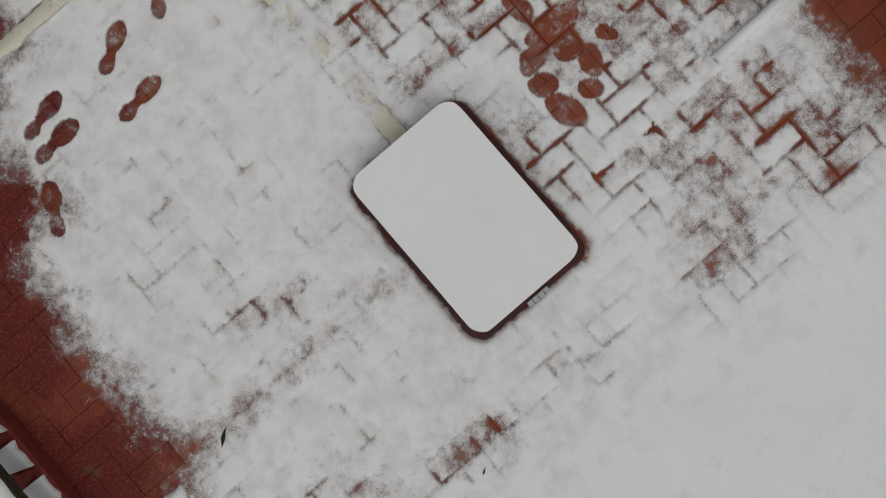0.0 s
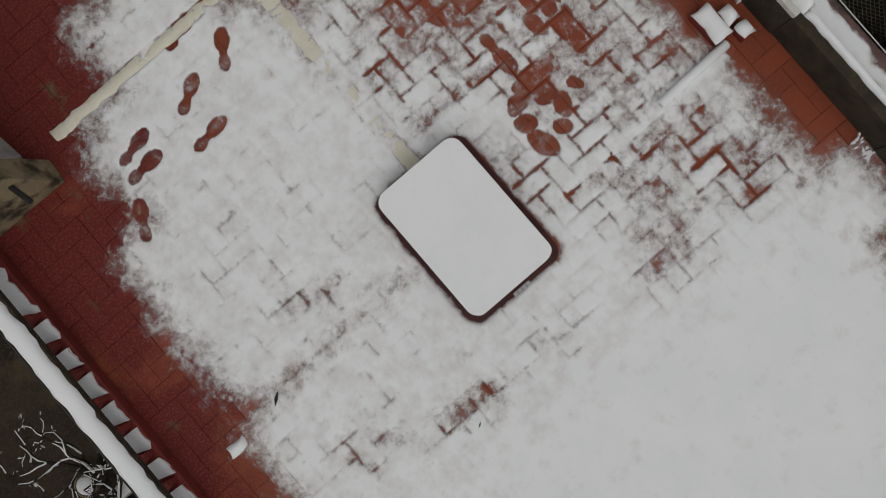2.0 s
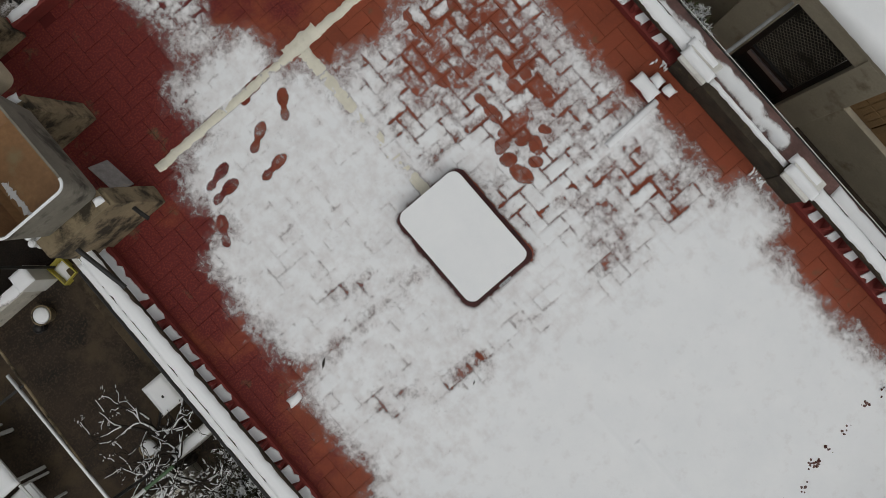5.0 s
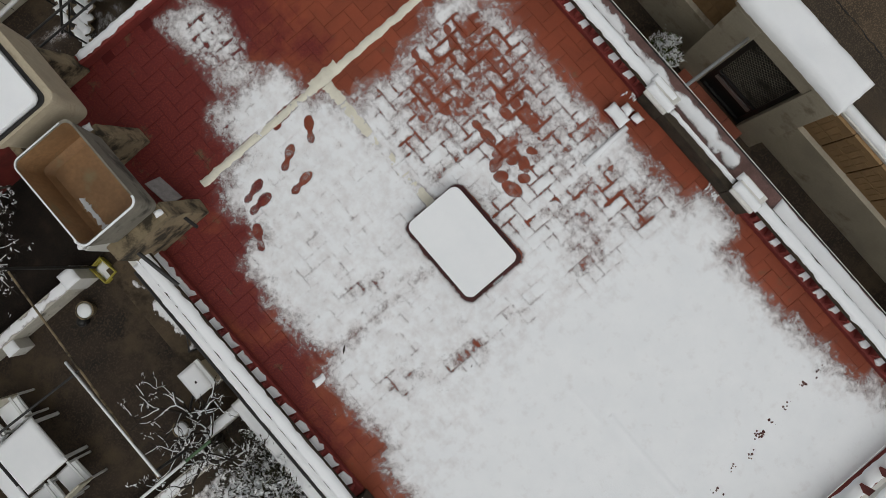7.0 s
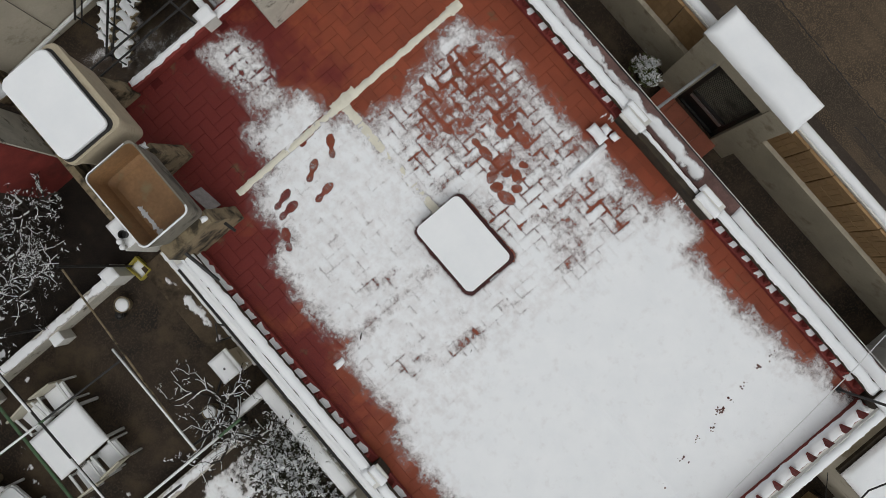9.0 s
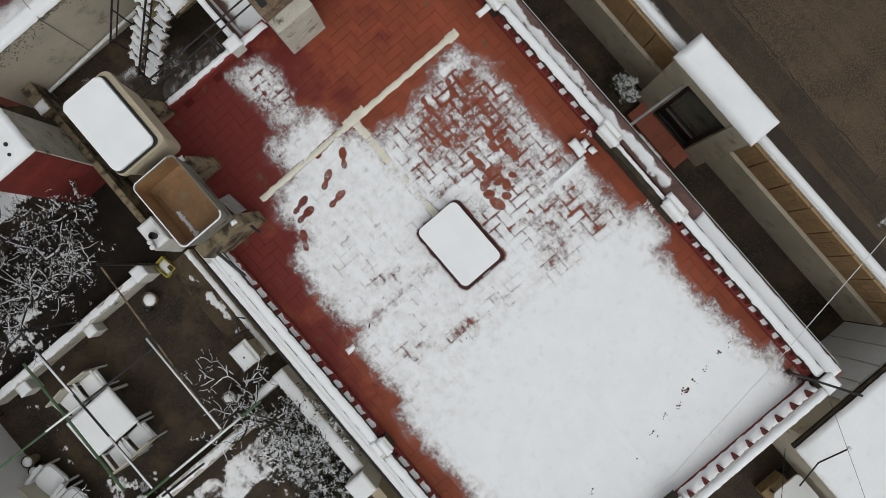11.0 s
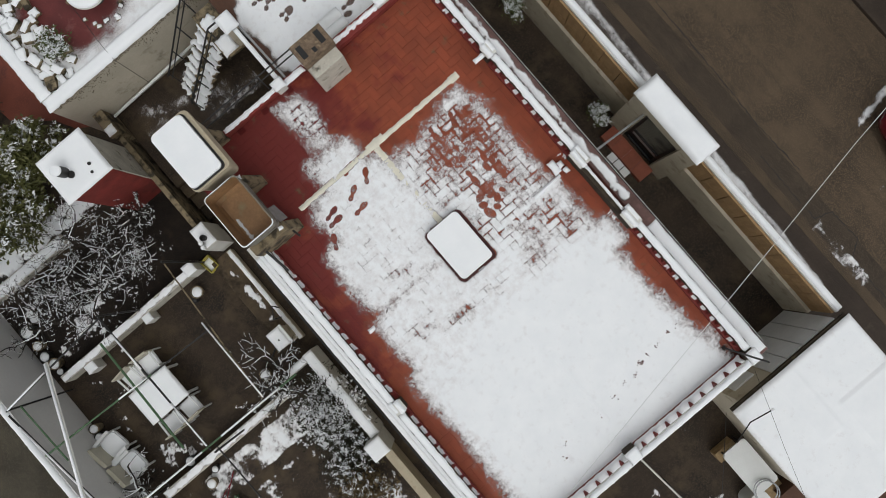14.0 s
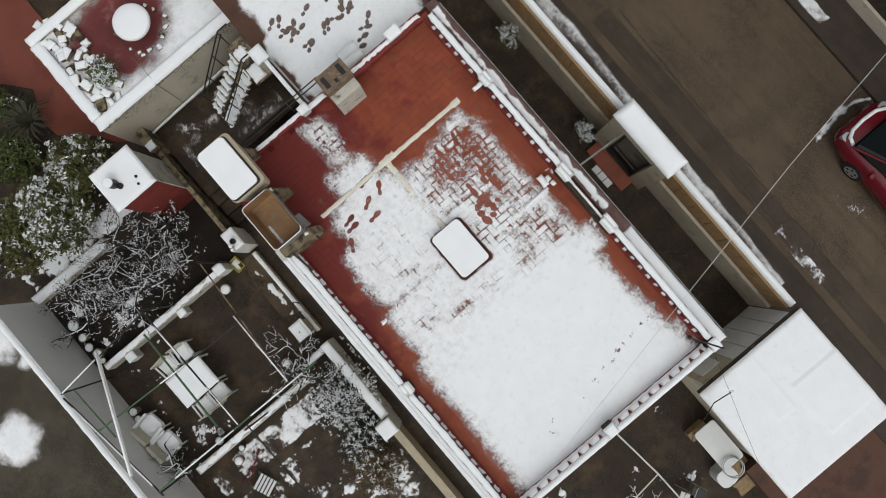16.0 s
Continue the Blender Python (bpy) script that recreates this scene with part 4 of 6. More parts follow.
# steps going down between the house and the side wall
for i in range(5):
    structure("step_%d" % (i + 1), block(-3.72, -2.70, 4.05 + 0.30 * i, 4.35 + 0.30 * i, YARD + 0.003, YARD + 0.14 * (i + 1), 0.01), GROUND, "dark worn concrete step in the side passage", "step")
structure("upper_court", block(-3.72, -0.43, 5.55, 7.36, YARD + 0.003, YARD + 0.71, 0.01), GROUND, "dark worn concrete landing of the stair court", "ground")
patches(-3.6, -0.6, 5.6, 7.3, YARD + 0.71, 0.40, 7, 0.004, 0.03, 2.6, k=1.6)

# neighbour's plastered wall and roof
structure("neighbour_court", prism(((-4.20, 7.7), (-4.8, 8.1), (-5.05, 8.55), (-5.85, 9.25), (-5.92, 9.76), (-5.56, 10.6), (-6.15, 11.3), (-8.5, 13.0), (-8.5, 22), (-4.20, 22)), YARD + 0.002, YARD + 0.05), TERRA, "terracotta paved court beside the neighbouring house", "ground")
nb = structure("neighbour_wall", block(-4.22, 6.0, 7.38, 7.62, YARD, -1.08), PLASTER, "tall stained plaster wall of the neighbouring house", "wall")
structure("neighbour_wall_side", block(-4.22, -4.02, 7.62, 10.08, YARD, -1.08), PLASTER, "stained plaster side wall of the neighbouring house", "wall")
structure("neighbour_roof", block(-4.02, 6.0, 7.62, 9.88, YARD + 0.01, -1.22), CRIMSON, "red roof terrace of the neighbouring house", "roof")
structure("neighbour_wall_back", block(-4.22, 6.0, 9.88, 10.08, YARD, -1.08), PLASTER, "plaster parapet behind the neighbouring roof", "wall")
snow_on(-4.24, 0.5, 9.86, 10.10, -1.08, 0.06, 0.03, 103, 0.06, "thick snow along the neighbouring wall top")
snow_on(-4.24, -0.15, 7.36, 7.66, -1.08, 0.06, 0.03, 101, 0.06, "thick snow along the neighbouring wall top")
snow_on(-4.26, -3.98, 7.66, 9.86, -1.08, 0.06, 0.03, 102, 0.06, "thick snow along the neighbouring wall top")
nx, ny = np.meshgrid(np.linspace(-4.0, 1.0, 200), np.linspace(7.66, 9.88, 140))
hole = np.hypot((nx + 2.45) / 1.05, (ny - 8.95) / 0.85) - 1
nd = np.clip((hole * 0.5 + 0.22 * fbm(nx * 2.2, ny * 2.2, 5)) * 4.5, -2, 1.3)
sheet("snow", nx, ny, nd, -1.22, 0.035, "fresh snow on the neighbouring roof with a bare red patch")
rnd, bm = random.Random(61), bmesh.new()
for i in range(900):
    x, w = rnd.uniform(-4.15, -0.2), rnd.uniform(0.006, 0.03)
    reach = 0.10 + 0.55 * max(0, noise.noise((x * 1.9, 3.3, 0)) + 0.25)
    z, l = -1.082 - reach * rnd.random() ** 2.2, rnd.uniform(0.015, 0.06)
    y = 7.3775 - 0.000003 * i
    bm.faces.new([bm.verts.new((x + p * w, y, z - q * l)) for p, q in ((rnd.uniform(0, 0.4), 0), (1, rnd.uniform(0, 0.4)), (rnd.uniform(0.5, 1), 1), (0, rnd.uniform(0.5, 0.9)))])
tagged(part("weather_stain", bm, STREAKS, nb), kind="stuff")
line = thing("wall_crack_cable", "thin dark cable running down the plaster wall", "cable")
part("cable", tube([(-2.55, 9.2, -1.15), (-2.6, 7.66, -1.0), (-2.6, 7.34, -1.05), (-2.65, 7.35, -2.85)], 0.006, 5), DARK, line)
pipe = thing("drain_pipe", "pale plastic drain pipe along the foot of the plaster wall", "pipe")
part("pipe_run", tube([(-3.75, 7.30, -2.72), (-1.3, 7.30, -2.55)], 0.035), PLASTIC, pipe)
rt = thing("round_table", "round garden table loaded with snow on the neighbouring roof", "table")
part("tabletop", turned([(0.40, -0.78), (0.42, -0.76), (0.42, -0.74)], -2.09, 8.62, 32), WHITE, rt)
part("pedestal", turned([(0.16, -1.21), (0.05, -1.15), (0.05, -0.78)], -2.09, 8.62), DARK, rt)
tagged(link("snow", turned([(0.40, -0.738), (0.41, -0.71), (0.37, -0.68), (0.2, -0.67), (0.02, -0.665)], -2.09, 8.62, 32), SNOW, None, True), "round cushion of snow on the table", "snow", kind="stuff")
rnd = random.Random(5)
for i in range(62):
    if i < 46:
        x, y = -3.90 + 0.27 * (i % 3) + rnd.uniform(-0.12, 0.12), 7.78 + 0.155 * (i // 3) + rnd.uniform(-0.09, 0.09)
    else:
        a = 0.5 * i + rnd.uniform(-0.2, 0.2)
        x, y = -2.09 + rnd.uniform(0.46, 0.66) * math.cos(a), 8.62 + rnd.uniform(0.46, 0.66) * math.sin(a)
    st = thing("garden_stone", "angular garden stone under a cap of snow", "stone", "garden stones")
    s, t, h = (rnd.uniform(0.07, 0.14), rnd.uniform(0.05, 0.10), rnd.uniform(0.07, 0.19)) if i < 46 else (rnd.uniform(0.03, 0.06), rnd.uniform(0.02, 0.04), 0.05)
    bm = block(-s, s, -t, t, 0, h, 0.015)
    for v in bm.verts:
        v.co += Vector((rnd.uniform(-1, 1), rnd.uniform(-1, 1), 0)) * 0.02
    part("stone_body", bm, OLDCON, st)
    m = pose(x, y, -1.22, 0, 0, rnd.choice((0, 90)) + rnd.uniform(-32, 32))
    st.matrix_basis = m
    if i % 8:
        snow_on(-s * 1.05, s * 1.05, -t * 1.05, t * 1.05, h, 0.03, 0.02, 300 + i, 0.03, "cap of snow on a garden stone", m=m, cell=0.025)


# ---- plants ----
def leaf_mesh(rnd, bm, c, size, up):
    d = Vector((rnd.gauss(0, 1), rnd.gauss(0, 1), rnd.gauss(0, 1) * (0.25 if up else 0.8))).normalized()
    u = d.cross(Vector((rnd.gauss(0, 1), rnd.gauss(0, 1), rnd.gauss(0, 0.3) if up else rnd.gauss(0, 1)))).normalized()
    a, b = d * size, u * size * 0.42
    k = Vector((0, 0, size * 0.15))
    bm.faces.new([bm.verts.new(p) for p in (c - a, c + b + k, c + a, c - b + k)])


def bush(name, label, x, y, z, w, h, n, size, seed, snow=0.5, green=LEAF, category="shrub", clumps=14):
    """A shrub: stems, leaves in uneven clumps, and snow lying on the upper ones."""
    rnd = random.Random(seed)
    th = thing(name, label, category)
    stems, leaves, white = bmesh.new(), bmesh.new(), bmesh.new()
    cs = []
    for i in range(clumps):
        a, r = rnd.uniform(0, 6.28), w * math.sqrt(rnd.random()) * 0.85
        top = h * (1 - 0.45 * (r / w) ** 2) * rnd.uniform(0.6, 1.0)
        cs.append(Vector((x + r * math.cos(a), y + r * math.sin(a), z + top)))
        tube([(x, y, z), (x + 0.5 * (cs[-1].x - x), y + 0.5 * (cs[-1].y - y), z + 0.6 * top), cs[-1]], 0.02, 5, stems, 0.006)
    big = clumps > 30
    sp = w * (0.11 if big else 0.30)
    frosted = [rnd.random() < (0.55 if big else 1.0) for c in cs]
    for i in range(n):
        c = rnd.choice(cs)
        p = c + Vector((rnd.gauss(0, sp), rnd.gauss(0, sp), rnd.gauss(0, sp * 0.9)))
        p.z = max(p.z, z + 0.05)
        leaf_mesh(rnd, leaves, p, size * rnd.uniform(0.7, 1.3), False)
    for i in range(int(n * snow / 7)):
        k = rnd.randrange(len(cs))
        if not frosted[k]:
            continue
        p = cs[k] + Vector((rnd.gauss(0, sp), rnd.gauss(0, sp), abs(rnd.gauss(0, sp * 0.9)) + 0.03))
        d = Vector((rnd.gauss(0, 1), rnd.gauss(0, 1), 0)).normalized() * size * rnd.uniform(0.5, 1.6)
        for j in range(rnd.randint(5, 12)):
            leaf_mesh(rnd, white, p + d * rnd.uniform(-1, 1) + Vector((rnd.gauss(0, 1), rnd.gauss(0, 1), rnd.gauss(0, 0.4))) * size * 0.45, size * rnd.uniform(0.45, 1.0), True)
    part("stems", stems, BARK, th)
    tagged(part("foliage", leaves, green, th, "dark green leaves"), kind="stuff")
    tagged(part("leaf_snow", white, SNOW, th, "clots of snow on the leaves"), kind="stuff")
    return th


def bare_tree(x, y, z, h, spread, seed, label, depth=5, snow=0.55, lean=(0, 0)):
    """A leafless tree: trunk, limbs and twigs, with snow along the upper sides."""
    rnd = random.Random(seed)
    th = thing("bare_tree", label, "tree", "bare trees")
    trunk, twigs, white = bmesh.new(), bmesh.new(), bmesh.new()
    top = Vector((x + lean[0], y + lean[1], z + h * 0.35))
    tube([(x, y, z), (x + 0.3 * lean[0], y + 0.3 * lean[1], z + h * 0.18), top], 0.075, 8, trunk, 0.055)

    def grow(p, d, length, r, level):
        pts, q = [p], p.copy()
        n = 4
        for i in range(n):
            d = (d + Vector((rnd.gauss(0, 0.34), rnd.gauss(0, 0.34), rnd.gauss(0, 0.18) + 0.03))).normalized()
            q = q + d * length / n
            if q.z < z + 0.4:
                q.z = z + 0.4
            pts.append(q.copy())
        tube(pts, r, 5 if level < 2 else 3, trunk if level < 1 else twigs, r * 0.6)
        if rnd.random() < (0.85 if level < 4 else snow * 0.26):
            k = rnd.randint(0, 1 if level < 4 else 2)
            seg = [v + Vector((0, 0, r * 0.95)) for v in pts[k:k + rnd.randint(3 if level < 4 else 2, 5)]]
            if len(seg) > 1:
                tube(seg, max(0.0065, r * 0.68), 5, white, 0.005)
        if level < depth:
            for i in range(rnd.choice((2, 3, 3)) if level else 4):
                s = rnd.randint(1, n)
                nd = (d + Vector((rnd.gauss(0, 0.85), rnd.gauss(0, 0.85), rnd.gauss(0, 0.3)))).normalized()
                grow(pts[s], nd, length * rnd.uniform(0.5, 0.8), max(0.0035, r * 0.58), level + 1)
        elif rnd.random() < 0.30:
            for c in range(3):
                leaf_mesh(rnd, white, q + Vector((rnd.gauss(0, 0.02), rnd.gauss(0, 0.02), 0.01)), rnd.uniform(0.016, 0.038), True)

    for i in range(5):
        a = 6.28 * i / 5 + rnd.uniform(-0.4, 0.4)
        grow(top, Vector((math.cos(a), math.sin(a), rnd.uniform(0.25, 0.7))).normalized(), spread * 0.58, 0.030, 1)
    part("trunk", trunk, BARK, th)
    tagged(part("branch_mass", twigs, BARK, th), kind="stuff")
    tagged(part("branch_snow", white, SNOW, th, "snow lying along the branches"), kind="stuff")
    return th


structure("planting_bed", block(-8.88, -4.1, 3.84, 5.93, YARD + 0.002, YARD + 0.05, 0.02), SOIL, "dark wet soil bed under the bare garden trees", "soil")
bare_tree(-5.75, 4.95, YARD, 2.5, 1.75, 11, "bare garden tree with snow along its dark branches", 6, 0.45)
bare_tree(-6.9, 5.3, YARD, 2.2, 1.35, 12, "bare garden tree with snow along its dark branches", 6, 0.45)
bare_tree(-4.95, 5.35, YARD, 2.3, 1.3, 18, "bare garden tree with snow along its dark branches", 6, 0.45)
bare_tree(-6.35, 4.55, YARD, 2.3, 1.5, 41, "bare garden tree with snow along its dark branches", 6, 0.45)
bare_tree(-7.8, 4.8, YARD, 2.2, 1.3, 42, "bare garden tree with snow along its dark branches", 5, 0.45)
bare_tree(-4.55, 0.85, YARD, 2.1, 1.15, 44, "dark bare sapling beside the meter box", 4, 0.3)
bare_tree(-4.75, 0.35, YARD, 2.2, 1.15, 13, "thin bare tree with snowy twigs beside a low wall", 5, 0.5)
bare_tree(-8.69, 0.71, YARD, 1.9, 1.0, 43, "small bare tree with dark twigs by the boundary wall", 5, 0.2)
bush("snowy_shrub", "dense dark shrub half hidden under snow", -4.35, -0.75, YARD, 0.75, 0.75, 2600, 0.042, 21, 1.6, DARKLEAF, clumps=26)
bush("snowy_shrub", "dense dark shrub half hidden under snow", -4.75, -1.7, YARD, 0.55, 0.55, 1400, 0.042, 22, 0.85, DARKLEAF, clumps=20)
bush("dry_shrub", "dry brown shrub with a little snow", -4.9, -2.7, YARD, 0.6, 0.5, 1500, 0.05, 23, 0.30, DRY, clumps=20)
bush("evergreen_shrub", "dense evergreen shrub with clots of snow", -6.9, 7.3, YARD, 1.05, 1.9, 9000, 0.060, 24, 0.78, EVERGREEN, clumps=60)
bush("evergreen_shrub", "dense evergreen shrub with clots of snow", -5.6, 7.75, YARD, 0.8, 1.7, 6000, 0.060, 25, 0.55, EVERGREEN, clumps=46)
bush("evergreen_shrub", "dense evergreen shrub with clots of snow", -8.3, 7.6, YARD, 1.0, 1.7, 6000, 0.060, 26, 0.5, EVERGREEN, clumps=46)
bush("round_bush", "small round bush dusted with snow in the court", 4.30, 0.40, STREET, 0.20, 0.78, 900, 0.027, 27, 1.7, LEAF, clumps=14)
bush("round_bush", "small round bush dusted with snow in the court", 4.40, 3.35, STREET, 0.24, 0.85, 900, 0.028, 28, 1.4, LEAF, clumps=14)
bush("roof_bush", "small snowy potted bush on the neighbouring roof", -3.25, 8.3, -1.22, 0.28, 0.45, 800, 0.032, 29, 1.1, LEAF, clumps=14)
bush("dark_hedge", "dark overgrown hedge behind the palm", -6.9, 9.3, YARD, 0.8, 0.9, 3000, 0.055, 33, 0.25, LEAF, clumps=34)
bush("dark_hedge", "dark overgrown hedge behind the palm", -6.4, 10.7, YARD, 0.6, 0.9, 2000, 0.055, 34, 0.3, LEAF, clumps=34)
palm = thing("palm_plant", "dark spiky palm with arching fronds", "plant")
rnd = random.Random(8)
for i in range(34):
    a, l = 6.28 * i / 34 + rnd.uniform(-0.1, 0.1), rnd.uniform(0.50, 0.78)
    bm = bmesh.new()
    pts = [Vector((-6.0 + l * t * math.cos(a), 9.75 + l * t * math.sin(a), YARD + 0.35 + 0.5 * math.sin(t * 2.4))) for t in (0, 0.35, 0.7, 1.0)]
    side = Vector((-math.sin(a), math.cos(a), 0))
    ring = [(bm.verts.new(p - side * w), bm.verts.new(p + side * w)) for p, w in zip(pts, (0.015, 0.030, 0.025, 0.004))]
    for p, q in zip(ring, ring[1:]):
        bm.faces.new((p[0], p[1], q[1], q[0]))
    part("frond", bm, DARKLEAF, palm)
part("trunk", tube([(-6.0, 9.75, YARD), (-6.0, 9.75, YARD + 0.38)], 0.09, 10, None, 0.07), BARK, palm)

# ---- side yard ----
def low_wall(x0, x1, y0, y1, z1, label, material=WHITE, snow=True, seed=0, zb=YARD):
    th = thing("low_wall", label, "wall", kind="structure")
    part("wall_body", block(x0, x1, y0, y1, zb, z1, 0.01), material, th)
    if snow:
        snow_on(x0 + 0.01, x1 - 0.01, y0 + 0.01, y1 - 0.01, z1, 0.025, 0.02, seed, 0.03, "thin snow along a low yard wall")
    return th


low_wall(-3.93, -3.81, 4.2, 6.75, -2.52, "side wall with a thin speckled snow top", OLDCON, False, 111)
patches(-3.925, -3.815, 4.22, 6.74, -2.52, 1.0, 65, 0.008, 0.02, 5.0, "thin speckled snow on the side wall", 2.5)
low_wall(-4.02, -3.68, 3.66, 4.2, -2.44, "boxy end of the side wall with pots on top", WHITE, True, 112)
low_wall(-3.92, -3.80, 0.95, 3.55, -3.35, "low concrete curb beside the dark passage", PLASTER, True, 113)
low_wall(-8.55, -4.62, 3.62, 3.80, -3.15, "low white garden wall with thin snow on top", STAINED, False, 114)
patches(-8.54, -4.63, 3.625, 3.795, -3.15, 1.6, 61, 0.008, 0.02, 5.0, "thin speckled snow on a garden wall", 2.5)
patches(-8.39, -4.76, 0.105, 0.295, -3.10, 1.5, 62, 0.008, 0.02, 5.0, "thin speckled snow on a garden wall", 2.5)
low_wall(-3.98, -3.74, -1.75, 0.60, -2.80, "white planter wall with thin snow on top", WHITE, True, 115)
low_wall(-4.6, -3.98, 0.42, 0.58, -2.85, "white planter wall with thin snow on top", WHITE, True, 116)
low_wall(-8.4, -4.75, 0.10, 0.30, -3.10, "low white garden wall with thin snow on top", STAINED, False, 117)
low_wall(-4.02, -3.82, -6.2, -2.15, -2.95, "beige yard wall with a narrow coping", TANK, False, 118)
low_wall(-9.09, -8.92, -4.0, 6.2, -1.57, "tall smooth grey boundary wall of the yard", RENDER, False, 119)
snow_on(-9.09, -8.94, -4.0, 6.2, -1.57, 0.06, 0.02, 120, 0.06, "thick snow along the boundary wall")
low_wall(-9.0, -6.6, 6.10, 6.38, -3.36, "old masonry yard wall", STAINED, False, 121)
for x, y, w, h, n in ((-3.98, -1.98, 0.42, -2.62, "yard_pillar"), (-4.72, 3.73, 0.27, -3.02, "yard_pillar"), (-7.9, 3.54, 0.26, -3.2, "yard_pillar"), (-6.2, 3.55, 0.22, -3.2, "yard_pillar")):
    pl = thing(n, "square white yard pillar with snow on top", "pillar", "yard pillars")
    part("shaft", block(x - w / 2, x + w / 2, y - w / 2, y + w / 2, YARD, h, 0.012), WHITE, pl)
    snow_on(x - w / 2, x + w / 2, y - w / 2, y + w / 2, h, 0.03, 0.01, int(99 + x * 7), 0.03, "snow on a yard pillar")
# boxed chimney by the stair court
cb = thing("boxed_chimney", "red walled flue box with a snow-covered flat roof", "chimney")
part("box_wall", block(-4.91, -3.97, 5.66, 6.56, YARD, -0.80, 0.01), REDWALL, cb)
part("roof_slab", block(-4.97, -3.91, 5.60, 6.61, -0.80, -0.74, 0.01), PLASTER, cb)
part("flue", tube([(-4.64, 6.10, -0.74), (-4.64, 6.10, -0.38)], 0.105, 20), DARK, cb, "dark round flue pipe")
part("cowl", turned([(0.112, -0.38), (0.112, -0.36), (0.095, -0.345), (0.01, -0.335)], -4.64, 6.10), SNOW, cb, "snowy flue cap")
part("side_render", block(-3.968, -3.94, 5.67, 6.55, YARD, -0.82, 0.004), STAINED, cb, "black-stained render on one side")
for x, y, r in ((-4.16, 5.92, 0.036), (-4.22, 5.76, 0.030), (-4.56, 5.985, 0.075)):
    part("melt_hole", turned([(r, -0.70), (r, -0.652), (r * 0.3, -0.650)], x, y, 10), DARK, cb, "dark hole melted in the roof snow")
snow_on(-4.99, -3.89, 5.58, 6.63, -0.74, 0.07, 0.01, 131, 0.05, "smooth snow on the flue box roof")
low_wall(-3.96, -3.72, 6.75, 7.36, -2.20, "black-stained masonry stub beside the flue box", OLDCON, False, 132)
snow_on(-3.95, -3.74, 6.76, 6.98, -2.20, 0.05, 0.02, 134, 0.05, "lump of snow on the masonry stub")
# electric box on the low wall
eb = thing("meter_box", "grey metal meter box with a snowy top by the house", "box")
part("box_body", block(-4.22, -3.90, 1.02, 1.40, YARD, -2.72, 0.012), PLASTER, eb)
part("lid", block(-4.26, -3.87, 0.98, 1.44, -2.72, -2.66, 0.01), DOORGREY, eb)
snow_on(-4.24, -3.93, 0.99, 1.43, -2.66, 0.03, 0.02, 133, 0.04, "snow on the meter box")
pp = thing("bent_pipe", "thin dark bent pipe beside the meter box", "pipe")
part("pipe_run", tube([(-3.9, 1.6, -3.35), (-3.9, 1.6, -2.7), (-3.75, 1.85, -2.7), (-3.70, 1.75, -2.9)], 0.018), DARK, pp)
pole2 = thing("leaning_rod", "dark thin rod leaning over the meter box", "rod")
part("rod_body", tube([(-4.85, 1.0, -3.58), (-4.08, 1.18, -2.62)], 0.02), DARK, pole2)
# things on the wall end
for x, y, r in ((-3.84, 3.86, 0.07), (-3.95, 3.80, 0.05), (-3.97, 3.70, 0.05)):
    cup = thing("small_pot", "small round pot on the wall end", "pot", "small pots")
    part("pot_body", turned([(r * 0.8, -2.40), (r, -2.28), (r * 0.85, -2.28), (r * 0.7, -2.37)], x, y, 16), DARK if r > 0.06 else PLASTIC, cup)
    if r < 0.06:
        part("snow_fill", turned([(r * 0.9, -2.28), (r * 0.7, -2.26), (0.01, -2.25)], x, y, 16), SNOW, cup, "snow heaped in the pot")
cr = thing("crate", "small yellow plastic crate with snow inside", "crate")
cm = pose(-4.42, 3.62, YARD + 0.004, 0, 0, 8)
cr.matrix_basis = cm
part("crate_base", block(-0.12, 0.12, -0.17, 0.17, 0.0, 0.02), YELLOW, cr)
for x0, x1, y0, y1 in ((-0.13, -0.11, -0.18, 0.18), (0.11, 0.13, -0.18, 0.18), (-0.11, 0.11, -0.18, -0.16), (-0.11, 0.11, 0.16, 0.18)):
    part("crate_side", block(x0, x1, y0, y1, 0.0, 0.14, 0.006), YELLOW, cr)
snow_on(-0.10, 0.10, -0.15, 0.15, 0.02, 0.03, 0.04, 141, 0.05, "snow in the crate", m=cm)
structure("passage_step", block(-4.40, -3.92, 1.45, 3.60, YARD + 0.002, YARD + 0.09, 0.015), PASSAGE, "low worn brown concrete step along the passage", "step")
patches(-4.30, -3.93, 1.50, 3.55, YARD + 0.09, 0.56, 9, 0.02, 0.02, 2.2, k=7.0)
patches(-4.75, -4.42, 1.2, 3.6, YARD, 0.24, 8, 0.012, 0.025, 3.6)
patches(-8.6, -6.6, 3.95, 5.7, YARD + 0.05, 0.40, 10, 0.02, 0.025, 3.0)
patches(-8.5, -7.0, 0.4, 3.6, YARD, 0.30, 12, 0.012, 0.025, 4.0)
patches(-8.6, -4.1, -0.9, 0.05, YARD, 0.54, 13, 0.02, 0.022, 3.0, k=3.2)
patches(-8.8, -4.1, -4.5, -0.9, YARD, 0.45, 14, 0.02, 0.025, 2.4, k=5.0)
hx, hy = np.meshgrid(np.linspace(-12.6, -9.25, 110), np.linspace(1.5, 7.0, 170))
heap = np.maximum.reduce([1 - np.hypot((hx + 11.75) / 0.75, (hy - 3.85) / 0.75), 0.75 - np.hypot((hx + 10.5) / 0.9, (hy - 6.1) / 0.9), 0.4 - np.hypot((hx + 10.2) / 0.8, (hy - 5.3) / 0.5)]) + 0.5 * fbm(hx * 2.4, hy * 2.4, 5)
